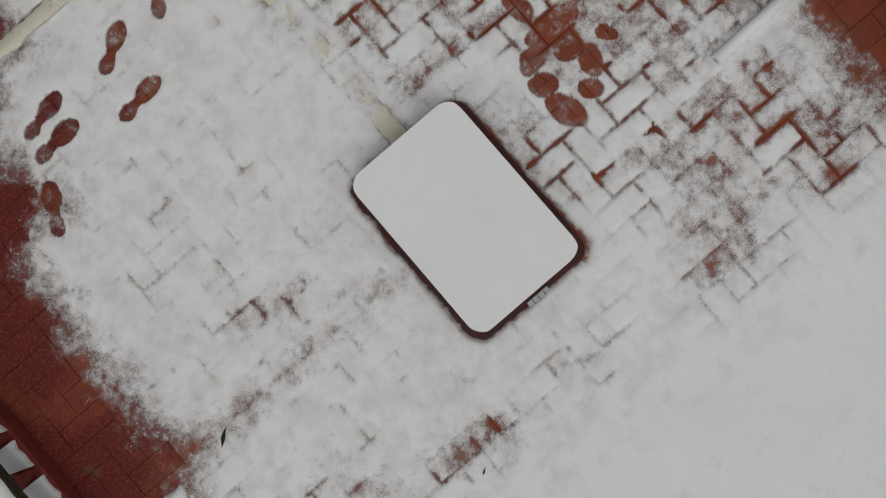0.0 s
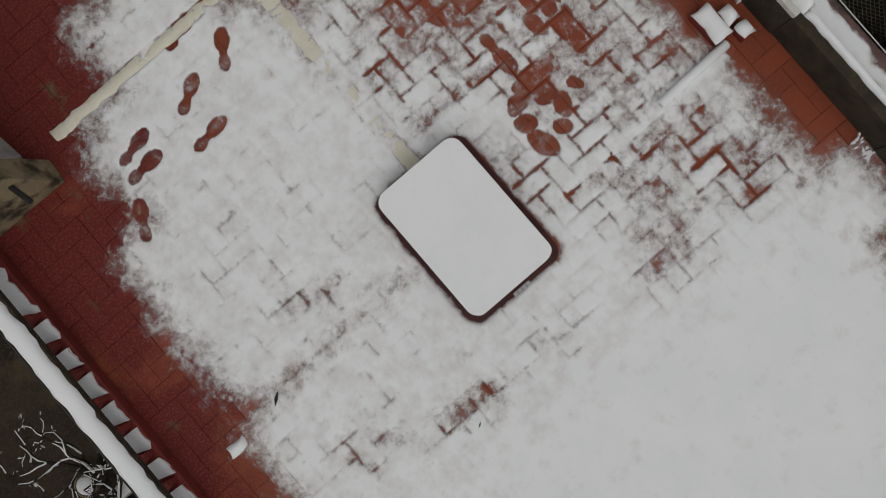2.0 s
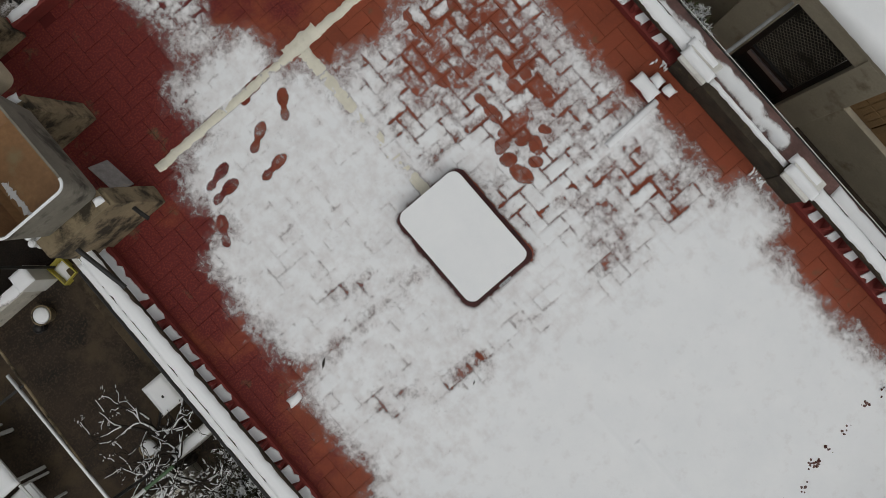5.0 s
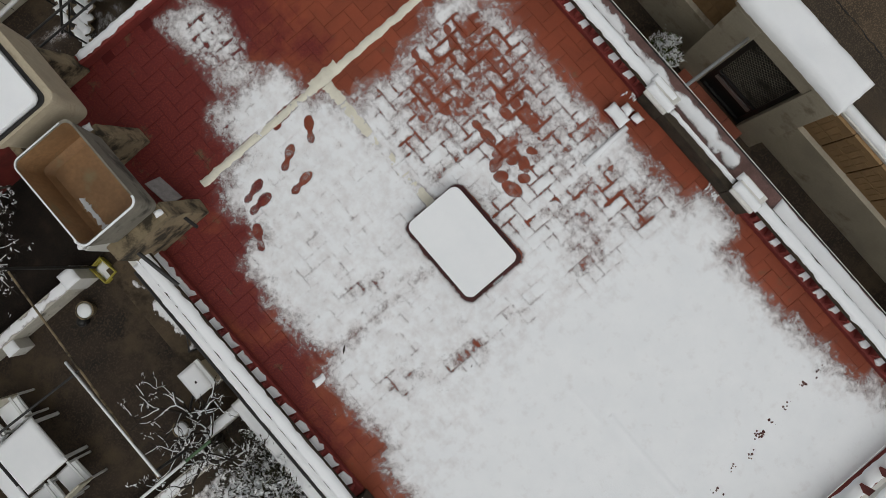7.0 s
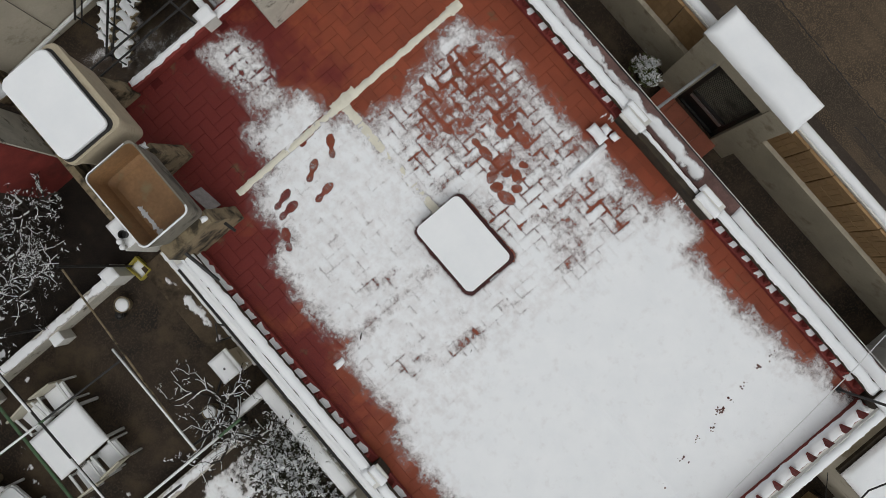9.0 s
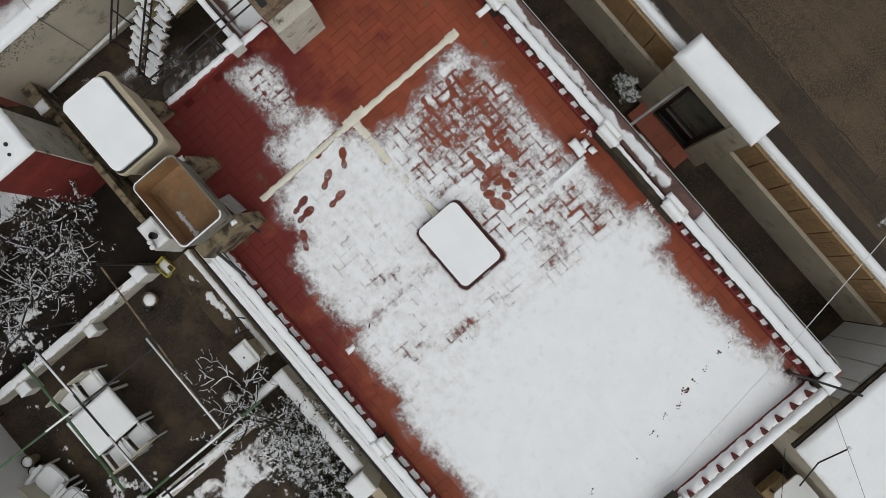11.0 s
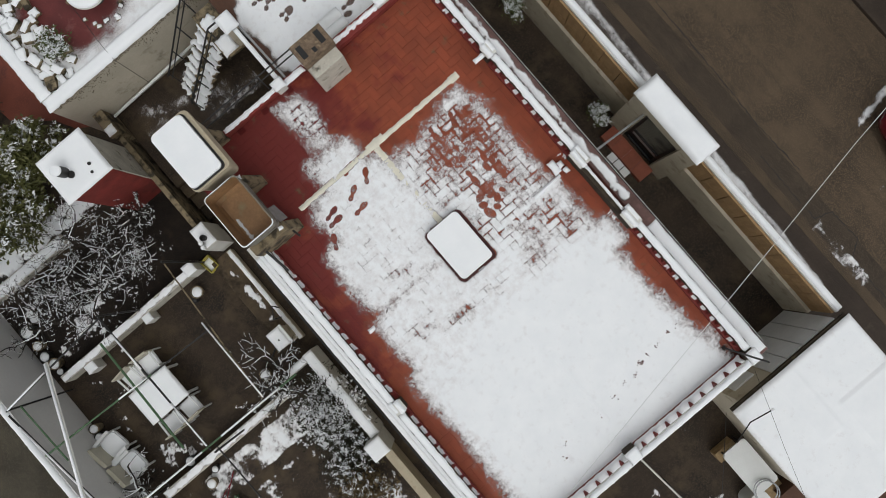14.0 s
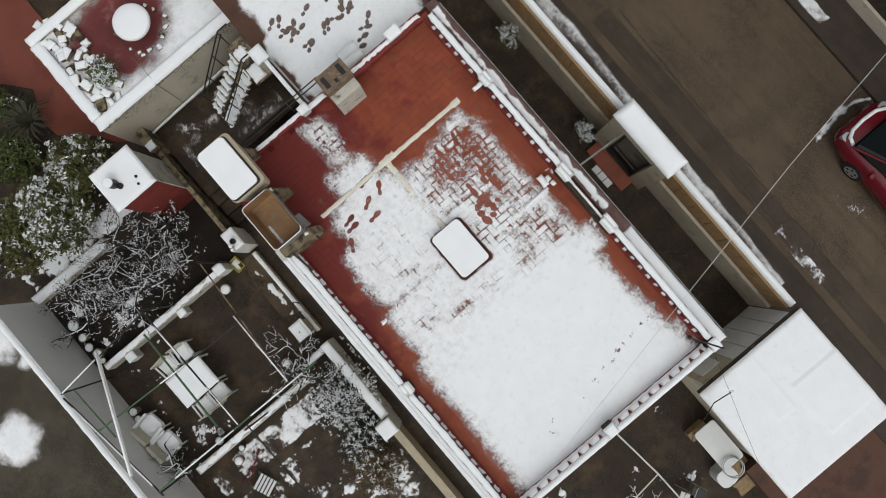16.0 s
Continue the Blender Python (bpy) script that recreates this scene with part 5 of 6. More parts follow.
sheet("snow", hx, hy, np.clip(heap * 2.8, -2, 1.3), YARD + 0.012, 0.06, "rounded heap of old snow outside the boundary wall")
patches(-8.3, -7.3, 0.4, 1.3, YARD, 0.50, 64, 0.012, 0.022, 4.0, k=5.0)
patches(-9.0, -5.5, 6.4, 7.1, YARD, 0.66, 16, 0.03)
snow_on(-8.98, -6.62, 6.12, 6.36, -3.36, 0.05, 0.02, 123, 0.05, "thick snow on the old yard wall")
patches(-3.75, -2.95, -0.5, 1.3, YARD, 0.40, 17, 0.012, 0.025, 3.0)

# garden table and chairs
gt = thing("garden_table", "rectangular white garden table covered with snow", "table")
gt.matrix_basis = pose(-6.97, 2.00, YARD, 0, 0, 1)
part("tabletop", block(-0.53, 0.53, -0.43, 0.43, 0.69, 0.73, 0.012), PLASTIC, gt)
for x in (-0.46, 0.46):
    for y in (-0.36, 0.36):
        part("leg", block(x - 0.025, x + 0.025, y - 0.025, y + 0.025, 0, 0.69, 0.006), PLASTIC, gt)
snow_on(-0.52, 0.52, -0.42, 0.42, 0.73, 0.03, 0.01, 151, 0.03, "even snow on the garden table", m=pose(-6.97, 2.00, YARD, 0, 0, 1))


def garden_chair(label, group):
    th = thing("garden_chair", label, "chair", group)
    part("seat", block(-0.21, 0.21, -0.21, 0.21, 0.41, 0.44, 0.012), PLASTIC, th)
    part("backrest", block(-0.22, 0.22, 0.19, 0.225, 0.44, 0.86, 0.012), BEIGE, th, "beige backrest panel")
    for x in (-0.2, 0.2):
        part("leg", block(x - 0.018, x + 0.018, -0.20, -0.165, 0, 0.62, 0.006), PLASTIC, th)
        part("leg", block(x - 0.018, x + 0.018, 0.19, 0.225, 0, 0.44, 0.006), PLASTIC, th)
        part("armrest", block(x - 0.022, x + 0.022, -0.21, 0.2, 0.62, 0.645, 0.008), PLASTIC, th)
    part("seat_snow", block(-0.19, 0.19, -0.19, 0.18, 0.441, 0.465, 0.012), SNOW, th, "snow on the seat")
    return th


first = garden_chair("white plastic garden chair with snow on its seat", "chairs round the garden table")
first.matrix_basis = pose(-7.28, 2.70, YARD, 0, 0, 8)
for x, y, a in ((-6.78, 2.72, -3), (-7.20, 1.34, 178), (-6.70, 1.36, 183)):
    copy_thing(first, pose(x, y, YARD, 0, 0, a))


def armchair():
    th = thing("plastic_armchair", "pale moulded plastic armchair filled with snow", "armchair", "plastic armchairs")
    part("seat", rounded(0, 0, 0.56, 0.52, 0.34, 0.40, 0.12, 0.015), PLASTIC, th)
    part("backrest", rounded(0, 0.25, 0.56, 0.09, 0.36, 0.84, 0.04, 0.015), BEIGE, th)
    for s in (-1, 1):
        part("armrest", rounded(0.27 * s, 0, 0.07, 0.50, 0.58, 0.62, 0.03, 0.012), PLASTIC, th)
        for y in (-0.2, 0.2):
            part("leg", block(0.25 * s - 0.02, 0.25 * s + 0.02, y - 0.02, y + 0.02, 0, 0.58, 0.006), PLASTIC, th)
    part("seat_snow", rounded(0, -0.02, 0.48, 0.44, 0.401, 0.44, 0.1, 0.02), SNOW, th, "snow on the seat")
    return th


a1 = armchair()
a1.matrix_basis = pose(-8.62, 1.84, YARD, 0, 0, 100)
copy_thing(a1, pose(-8.56, 1.23, YARD, 0, 0, 96))

# pots along the boundary wall
for i, (x, y, r, h) in enumerate(((-8.55, 5.1, 0.17, 0.35), (-8.6, 4.72, 0.12, 0.28), (-8.62, 4.42, 0.13, 0.30), (-8.55, 4.15, 0.14, 0.30), (-8.6, 3.95, 0.09, 0.22), (-8.80, 2.43, 0.12, 0.30), (-8.82, 2.20, 0.12, 0.30),
                                 (-5.02, 0.85, 0.14, 0.28), (-7.6, 0.45, 0.13, 0.25), (-7.55, -0.25, 0.13, 0.25), (-7.3, -0.05, 0.09, 0.2), (-5.03, 3.30, 0.15, 0.2), (-5.20, 3.20, 0.08, 0.16))):
    pt = thing("flower_pot", "round flower pot topped with snow", "pot", "flower pots")
    z = YARD
    part("pot_body", turned([(r * 0.7, z), (r, z + h), (r * 0.88, z + h), (r * 0.82, z + h * 0.75)], x, y, 20), OLDCON if i % 2 else DARK, pt)
    part("snow_fill", turned([(r * 0.86, z + h - 0.02), (r * 0.7, z + h + 0.02), (r * 0.2, z + h + 0.035), (0.005, z + h + 0.036)], x, y, 20), SNOW if i != 12 else DARK, pt, "", True)
ld = thing("striped_deck_chair", "folded green and white slatted deck chair in the grass", "chair")
ld.matrix_basis = pose(-7.45, -1.15, YARD, 0, 0, 22)
for i in range(5):
    part("slat", block(-0.22, 0.22, -0.22 + 0.095 * i, -0.155 + 0.095 * i, 0.16, 0.18, 0.005), PLASTIC, ld)
for x in (-0.2, 0.2):
    part("side_rail", block(x - 0.02, x + 0.02, -0.3, 0.3, 0.12, 0.16, 0.005), GREEN, ld)
    for y in (-0.25, 0.25):
        part("leg", block(x - 0.015, x + 0.015, y - 0.015, y + 0.015, 0, 0.12), GREEN, ld)
rr = thing("red_trestle", "thin red metal trestle legs lying in the yard", "trestle")
part("bar", tube([(-7.75, -0.85, YARD + 0.02), (-6.85, -0.35, YARD + 0.55)], 0.014), CARRED, rr)
part("bar", tube([(-7.95, -0.75, YARD + 0.02), (-7.1, -0.5, YARD + 0.4)], 0.012), CARRED, rr)

# pergola of pipes
pg = thing("pergola_frame", "green and dark pipe pergola frame edged with snow", "pergola")
PZ = -1.30
for name, p, q, r, m in (("green_pipe", (-6.49, 3.32), (-6.54, 0.66), 0.024, GREEN), ("dark_pipe", (-6.20, 3.75), (-6.15, 0.30), 0.020, DARK), ("cross_pipe", (-8.75, 2.32), (-6.1, 2.19), 0.020, GREEN), ("cross_pipe", (-6.1, 2.19), (-4.6, 2.12), 0.018, DARK),
                         ("edge_pipe", (-8.80, 3.50), (-6.2, 3.72), 0.020, DARK), ("edge_pipe", (-8.81, 3.41), (-8.46, 0.26), 0.022, DARK), ("dark_pipe", (-8.51, 3.40), (-8.46, 1.96), 0.018, GREEN), ("thin_pipe", (-4.67, 2.33), (-4.68, 0.40), 0.012, STEEL),
                         ("dark_pipe", (-4.50, 3.70), (-4.71, 0.40), 0.015, OLDCON), ("edge_pipe", (-8.51, 0.40), (-3.90, 0.34), 0.022, GREEN), ("dark_pipe", (-6.01, 0.30), (-5.97, -1.9), 0.016, DARK)):
    part(name, tube([(*p, PZ), (*q, PZ)], r), m, pg)
for x, y in ((-8.75, 3.5), (-6.2, 3.78), (-4.52, 3.77), (-8.46, 0.36), (-6.1, 0.2), (-4.70, 0.5)):
    part("post", tube([(x, y, YARD), (x, y, PZ + 0.02)], 0.022), DARK, pg)
def pipe_snow(p, q, r):
    tagged(link("snow", tube([(*p, PZ + 0.028), (*q, PZ + 0.028)], r, 6), SNOW, None, True), "thin line of snow on a pergola pipe", "snow", kind="stuff")
for p, q, r in (((-6.2, 3.3), (-6.18, 2.4), 0.018), ((-6.9, 2.23), (-6.2, 2.19), 0.018), ((-6.16, 1.5), (-6.15, 0.4), 0.016), ((-8.0, 0.395), (-6.3, 0.37), 0.02), ((-5.8, 0.365), (-4.3, 0.345), 0.02), ((-8.75, 3.505), (-7.7, 3.6), 0.02), ((-8.78, 3.1), (-8.5, 0.6), 0.017), ((-4.67, 2.32), (-4.68, 0.42), 0.016)):
    pipe_snow(p, q, r)
beam = thing("leaning_beam", "long pale plank leaning over the pergola with snow on it", "plank")
part("plank_body", tube([(-7.52, 3.72, -1.22), (-8.70, 1.05, -1.22)], 0.036, 4), WHITE, beam)
tagged(link("snow", tube([(-7.53, 3.70, -1.17), (-8.69, 1.08, -1.18)], 0.028, 6), SNOW, None, True), "snow along the leaning plank", "snow", kind="stuff")

# ---- street wall, gate and court ----
sw = thing("street_wall", "low plastered street wall with tan carved block panels and a snow coping", "wall", kind="structure")
for a, b in ((-5.46, -1.50), (0.18, 14.0)):
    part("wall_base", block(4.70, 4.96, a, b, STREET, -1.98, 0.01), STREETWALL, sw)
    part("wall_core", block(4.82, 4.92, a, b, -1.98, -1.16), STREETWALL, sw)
    part("coping", block(4.81, 4.98, a, b, -1.16, -1.10, 0.01), WHITE, sw)
    n = round((b - a) / 0.52)
    for i in range(n):
        w = (b - a) / n
        y0, y1 = a + i * w + 0.006, a + (i + 1) * w - 0.006
        bm = block(4.768, 4.82, y0, y1, -1.97, -1.165, 0.008)
        for k in range(5):
            yk = y0 + (k + 0.5) * (y1 - y0) / 5
            top = -1.24 - 0.07 * abs(k - 2)
            block(4.761, 4.767, yk - 0.041, yk + 0.041, -1.60, top, 0.003, bm, 1)
            block(4.761, 4.767, yk - 0.044, yk + 0.044, -1.90 + 0.03 * (k % 2), -1.63, 0.003, bm, 1)
        part("carved_block", bm, STONE, sw)
    snow_on(4.835, 4.965, a, b, -1.10, 0.04, 0.012, int(160 + a), 0.06, "thick rounded snow on the street wall coping")
gate = thing("gate_house", "plastered street gate with a small snow-covered roof", "gate", kind="structure")
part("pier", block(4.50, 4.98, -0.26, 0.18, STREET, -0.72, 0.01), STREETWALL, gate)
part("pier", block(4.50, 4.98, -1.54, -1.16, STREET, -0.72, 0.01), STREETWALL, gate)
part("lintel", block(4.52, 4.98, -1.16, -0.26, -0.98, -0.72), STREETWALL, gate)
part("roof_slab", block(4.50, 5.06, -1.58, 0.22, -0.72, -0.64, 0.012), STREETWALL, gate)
snow_on(4.49, 5.06, -1.58, 0.22, -0.64, 0.11, 0.01, 171, 0.13, "thick snow on the gate roof")
gd = thing("gate_door", "dark metal street door with a diamond mesh panel", "door")
part("door_frame", block(4.60, 4.64, -1.15, -1.08, STREET + 0.02, -1.0, 0.005), DARK, gd)
part("door_frame", block(4.60, 4.64, -0.34, -0.27, STREET + 0.02, -1.0, 0.005), DARK, gd)
for z in (STREET + 0.02, -2.46, -1.08):
    part("crossbar", block(4.60, 4.64, -1.08, -0.34, z, z + 0.07, 0.005), DARK, gd)
part("back_panel", block(4.645, 4.655, -1.08, -0.34, STREET + 0.05, -1.02), DARK, gd)
for i in range(-15, 16):
    for slant in (-1, 1):
        # one wire of the diamond mesh, cut to the panel
        c = -0.71 + 0.068 * i
        ends = sorted((slant * (y - c) for y in (-1.075, -0.345)))
        lo, hi = max(-0.64, ends[0]), min(0.64, ends[1])
        if hi - lo > 0.05:
            part("mesh_wire", tube([(4.635, c + slant * lo, -1.74 + lo), (4.635, c + slant * hi, -1.74 + hi)], 0.004, 4), TANKGREY, gd)
part("glass_strip", block(4.61, 4.63, -1.06, -0.36, -2.62, -2.52), STEEL, gd, "pale strip below the mesh")
st = thing("gate_step", "red-brown tiled step inside the street gate", "step")
for i in range(4):
    part("tile", block(4.13, 4.50, -1.30 + 0.33 * i, -0.975 + 0.33 * i, STREET, STREET + 0.16, 0.006), BROWNDOOR, st)
gr2 = thing("paving_slabs", "three loose grey slabs on the court floor", "slab")
for i in range(3):
    part("slab", block(3.96, 4.16, -1.02 + 0.21 * i, -0.83 + 0.21 * i, STREET, STREET + 0.05, 0.006), PLASTIC if i % 2 == 0 else DOORGREY, gr2)
bar = thing("gate_stay", "grey metal stay bar from gate lintel to house", "bar")
part("bar_body", tube([(4.55, -0.22, -1.05), (3.15, -0.14, -0.15)], 0.022), STEEL, bar)
rx, ry = np.meshgrid(np.linspace(5.02, 6.14, 62), np.linspace(-5.6, 8, 620))
edge = 5.84 + 0.022 * ry + 0.10 * fbm(ry * 1.1, rx * 0.4, 3)
rim = 0.45 + np.where(rx < edge, 0.62 - (edge - rx) / 0.30, 0.62 - (rx - edge) / 0.06) + 1.1 * fbm(rx * 3, ry * 1.2, 4) + 0.5 * fbm(rx * 14, ry * 14, 3)
sheet("snow", rx, ry, np.clip(rim * 0.75, -2, 0.9) - 0.02, STREET + 0.03, 0.006, "misty rim of dirty snow along the pavement")
patches(10.4, 10.95, -1.5, 1.4, STREET + 0.04, 0.66, 23, 0.03, 0.035, 1.3, "heap of snow on the far pavement", 3.0)
structure("asphalt_repair", block(6.40, 6.95, -60, 2.4, STREET - 0.09, STREET - 0.054, 0.003), REPAIR, "darker asphalt repair strip along the kerb", "road")
structure("asphalt_repair_edge", block(6.18, 6.40, -60, 60, STREET - 0.09, STREET - 0.052, 0.003), ASPHALT, "worn asphalt gutter strip", "road")


def crack(points, w, seed, material, name="road_crack", label="thin dark crack in the asphalt"):
    rnd, bm = random.Random(seed), bmesh.new()
    for (x0, y0), (x1, y1) in zip(points, points[1:]):
        n = max(2, int(math.hypot(x1 - x0, y1 - y0) / 0.08))
        d = Vector((x1 - x0, y1 - y0, 0)).normalized()
        u = Vector((-d.y, d.x, 0))
        rows = []
        for i in range(n + 1):
            c = Vector((x0 + (x1 - x0) * i / n, y0 + (y1 - y0) * i / n, STREET - 0.049)) + u * rnd.uniform(-0.02, 0.02)
            k = w * rnd.uniform(0.3, 1.2)
            rows.append((bm.verts.new(c - u * k), bm.verts.new(c + u * k)))
        for p, q in zip(rows, rows[1:]):
            bm.faces.new((p[0], p[1], q[1], q[0]))
    bmesh.ops.recalc_face_normals(bm, faces=bm.faces)
    tagged(link(name, bm, material), label, "crack", kind="structure")


crack([(6.57, -2.6), (6.55, -4.43), (6.94, -4.54), (6.97, -5.34), (6.55, -5.66), (6.60, -7.2)], 0.012, 1, DARK)
crack([(7.1, 2.2), (6.98, -2.0), (7.0, -3.4)], 0.012, 2, DARK)
patches(6.2, 6.75, -6.4, -4.4, STREET - 0.052, 0.54, 33, 0.003, 0.022, 4.0, "slush along a crack in the asphalt", 2.6)
patches(6.45, 6.68, -4.5, -2.4, STREET - 0.052, 0.50, 34, 0.003, 0.022, 4.0, "slush along a crack in the asphalt", 2.6)
patches(7.9, 8.6, -6.3, -4.7, STREET - 0.06, 0.34, 35, 0.003, 0.025, 9.0, "wet slush beside the parked car", 2.6)
cable = thing("service_cable", "thin pale service cable crossing to the street", "cable")
part("cable_run", tube([(-2.3, -4.50, 0.35), (-0.62, -3.98, 1.0), (0.85, -3.52, 1.6), (2.09, -3.07, 2.3), (3.41, -2.70, 2.7), (5.07, -2.32, 2.9), (7.33, -1.94, 3.0), (14, -0.9, 3.4)], 0.0045, 6), PLASTIC, cable)
gut = thing("gutter_cable", "dark cable and gutter along the outer ledge", "gutter")
part("gutter", tube([(3.125, -4.6, -0.06), (3.13, 0, -0.06), (3.125, 4.4, -0.06)], 0.012), DARK, gut)
part("cable", tube([(3.14, -4.6, -0.03), (3.15, -2.0, -0.06), (3.14, 0.3, -0.02), (3.15, 2.0, -0.05), (3.14, 4.3, -0.04)], 0.005, 5), PLASTIC, gut)
gut2 = thing("gutter_cable", "dark cables along the outer ledge over the passage", "cable")
part("cable", tube([(-2.845, -4.6, -0.20), (-2.86, -1, -0.24), (-2.845, 2.3, -0.20)], 0.018, 6), DARK, gut2)
mast = thing("antenna_mast", "thin dark metal mast at the terrace corner", "mast")
part("mast_pole", tube([(2.52, -4.22, 0.0), (2.54, -4.24, 1.75)], 0.016, 8), DARK, mast)
part("mast_foot", block(2.49, 2.56, -4.26, -4.19, 0.0, 0.05, 0.01), DARK, mast)

# ---- shed beyond the front ----
shed = thing("shed", "small plastered shed with a snow-covered flat roof", "shed", kind="structure")
part("wall", block(2.30, 4.70, -8.20, -5.52, YARD, -0.92, 0.01), PLASTER, shed)
part("roof_slab", block(2.05, 4.84, -8.40, -5.46, -0.92, -0.84, 0.01), MOSS, shed)
for i in range(4):
    part("door_panel", block(3.12 + 0.40 * i, 3.50 + 0.40 * i, -5.52, -5.485, STREET, -1.05, 0.008), DOORGREY, shed)
part("vent", block(2.45, 2.95, -5.52, -5.48, -2.4, -1.5, 0.01), DOORGREY, shed)
bm_x, bm_y = np.meshgrid(np.linspace(2.03, 4.88, 72), np.linspace(-8.42, -5.50, 76))
e = np.minimum(np.minimum(bm_x - 2.03, 4.88 - bm_x), np.minimum(bm_y + 8.42, -5.50 - bm_y))
hgt = 0.9 * (1 - (1 - np.clip(e / 0.08, 0, 1)) ** 2) + 0.12 * fbm(bm_x, bm_y, 3) + 0.35 * ((bm_x > 3.6) & (bm_y < -6.6) & (bm_y > -7.9)) + 0.22 * ((bm_x > 2.95) & (bm_x < 3.4) & (bm_y > -7.0))
sheet("snow", bm_x, bm_y, np.maximum(hgt, 0.0) + 0.62 + 0 * e, -0.85, 0.07, "thick smooth snow covering the shed roof")
rh = thing("roof_vent_frame", "small rectangular vent frame poking through the roof snow", "vent")
for x0, x1, y0, y1 in ((2.33, 2.338, -8.05, -7.94), (2.572, 2.58, -8.05, -7.94), (2.338, 2.572, -8.05, -8.042), (2.338, 2.572, -7.948, -7.94)):
    part("frame_bar", block(x0, x1, y0, y1, -0.84, -0.742), STEEL, rh)
yt = thing("work_table", "white work table with stains under the eaves", "table")
part("tabletop", rounded(1.88, -7.50, 0.62, 1.15, -2.92, -2.88, 0.08, 0.008), PLASTIC, yt)
for x, y in ((1.66, -7.95), (2.1, -7.95), (1.66, -7.05), (2.1, -7.05)):
    part("leg", tube([(x, y, YARD), (x, y, -2.92)], 0.02), DARK, yt)
hs = thing("hose_coil", "coil of pale garden hose on a white stool", "hose")
part("coil", tube([(1.78 + 0.24 * math.cos(a / 4), -8.05 + 0.24 * math.sin(a / 4), -2.86 + 0.004 * a) for a in range(0, 54)], 0.014, 6), STEEL, hs)
wc = thing("plastic_stool", "rounded white plastic stool heaped with snow", "stool")
part("stool_body", rounded(1.55, -8.3, 0.5, 0.42, YARD, -3.05, 0.14, 0.03), PLASTIC, wc)
for i in range(2):
    fc = thing("folding_chair", "folded dark metal chair with a white seat", "chair", "folding chairs")
    fc.matrix_basis = pose(0.72 - 0.3 * i, -8.2 + 0.1 * i, YARD, 0, 0, 30)
    part("seat", block(-0.16, 0.16, -0.16, 0.16, 0.42, 0.44, 0.006), PLASTIC if i else DARK, fc)
    for x in (-0.18, 0.18):
        part("leg", tube([(x, -0.2, 0), (x, 0.2, 0.8)], 0.012), STEEL, fc)
        part("leg", tube([(x, 0.2, 0), (x, -0.18, 0.44)], 0.012), STEEL, fc)
    part("back_bar", tube([(-0.18, 0.2, 0.8), (0.18, 0.2, 0.8)], 0.012), STEEL, fc)
for i in range(9):
    pk = thing("plank", "weathered wooden plank stacked by the shed", "plank", "stacked planks")
    part("plank_body", block(1.55 + 0.02 * (i % 3), 2.25, -9.1 + 0.095 * i, -9.01 + 0.095 * i, YARD, YARD + 0.10 + 0.02 * (i % 4), 0.006), WOOD, pk)
wb = thing("wooden_box", "old brown wooden box under the work table", "box")
for z in (0.0, 0.11, 0.22):
    part("board", block(1.50, 2.02, -7.22, -6.98, YARD + z, YARD + z + 0.10, 0.006), WOOD, wb)
gb = thing("green_bottle", "dark green glass bottle standing on the planks", "bottle")
part("bottle_body", turned([(0.045, YARD + 0.12), (0.05, YARD + 0.14), (0.05, YARD + 0.32), (0.018, YARD + 0.38), (0.016, YARD + 0.44)], 1.60, -8.55, 16), GREEN, gb, "", True)
part("bottle_cap", turned([(0.02, YARD + 0.44), (0.02, YARD + 0.46), (0.002, YARD + 0.465)], 1.60, -8.55, 12), PLASTIC, gb, "white cap")
bd = thing("wall_bracket", "dark inclined pipe with a snowy tip over the shed roof", "pipe")
part("pipe_body", tube([(1.75, -6.05, -0.95), (2.12, -5.75, -0.55), (2.50, -5.66, -0.15)], 0.012), DARK, bd)
part("tip", turned([(0.03, -0.16), (0.035, -0.12), (0.01, -0.10)], 2.50, -5.66, 12), SNOW, bd)
cb2 = thing("yard_cable", "dark cables strung from the shed to the parapet", "cable")
part("cable", tube([(2.62, -4.75, 0.3), (2.2, -6.3, -0.1), (1.8, -7.9, -0.5)], 0.0035, 5), DARK, cb2)
part("cable", tube([(2.0, -5.6, -1.2), (0.4, -7.6, -1.8), (-0.4, -9.0, -2.0)], 0.006, 5), DARK, cb2)
fence = thing("garden_pipe", "snowy clothes line pole over the front yard", "pole")
part("pole_run", tube([(0.12, -4.95, -2.2), (0.3, -6.8, -2.2), (0.35, -9.0, -2.2)], 0.022), WHITE, fence)
part("cross_run", tube([(-0.6, -6.9, -2.2), (0.3, -6.8, -2.2)], 0.018), WHITE, fence)
part("pole_post", tube([(0.3, -6.8, YARD), (0.3, -6.8, -2.2)], 0.025), DARK, fence)
bare_tree(-0.6, -7.6, YARD, 1.8, 1.0, 15, "small bare tree with snowy twigs in the front yard", 4, 0.4)
patches(-4.0, 2.0, -9, -5.0, YARD, 0.22, 24, 0.02)

# ---- street side ----
far = thing("corner_building", "dark mossy rendered building corner across the street", "building")
part("wall", block(11.5, 18, -5.5, 8, STREET + 0.04, 1.2, 0.01), MOSS, far)
part("plinth", block(11.42, 11.5, -5.5, 8, STREET + 0.04, STREET + 0.5, 0.01), PLASTER, far)
part("roof", block(11.35, 18.1, -5.6, 8.1, 1.2, 1.32, 0.02), TANKGREY, far)

car = thing("parked_car", "dark red hatchback parked at the kerb with snow on it", "car")
CX, CZ = 9.46, STREET - 0.06


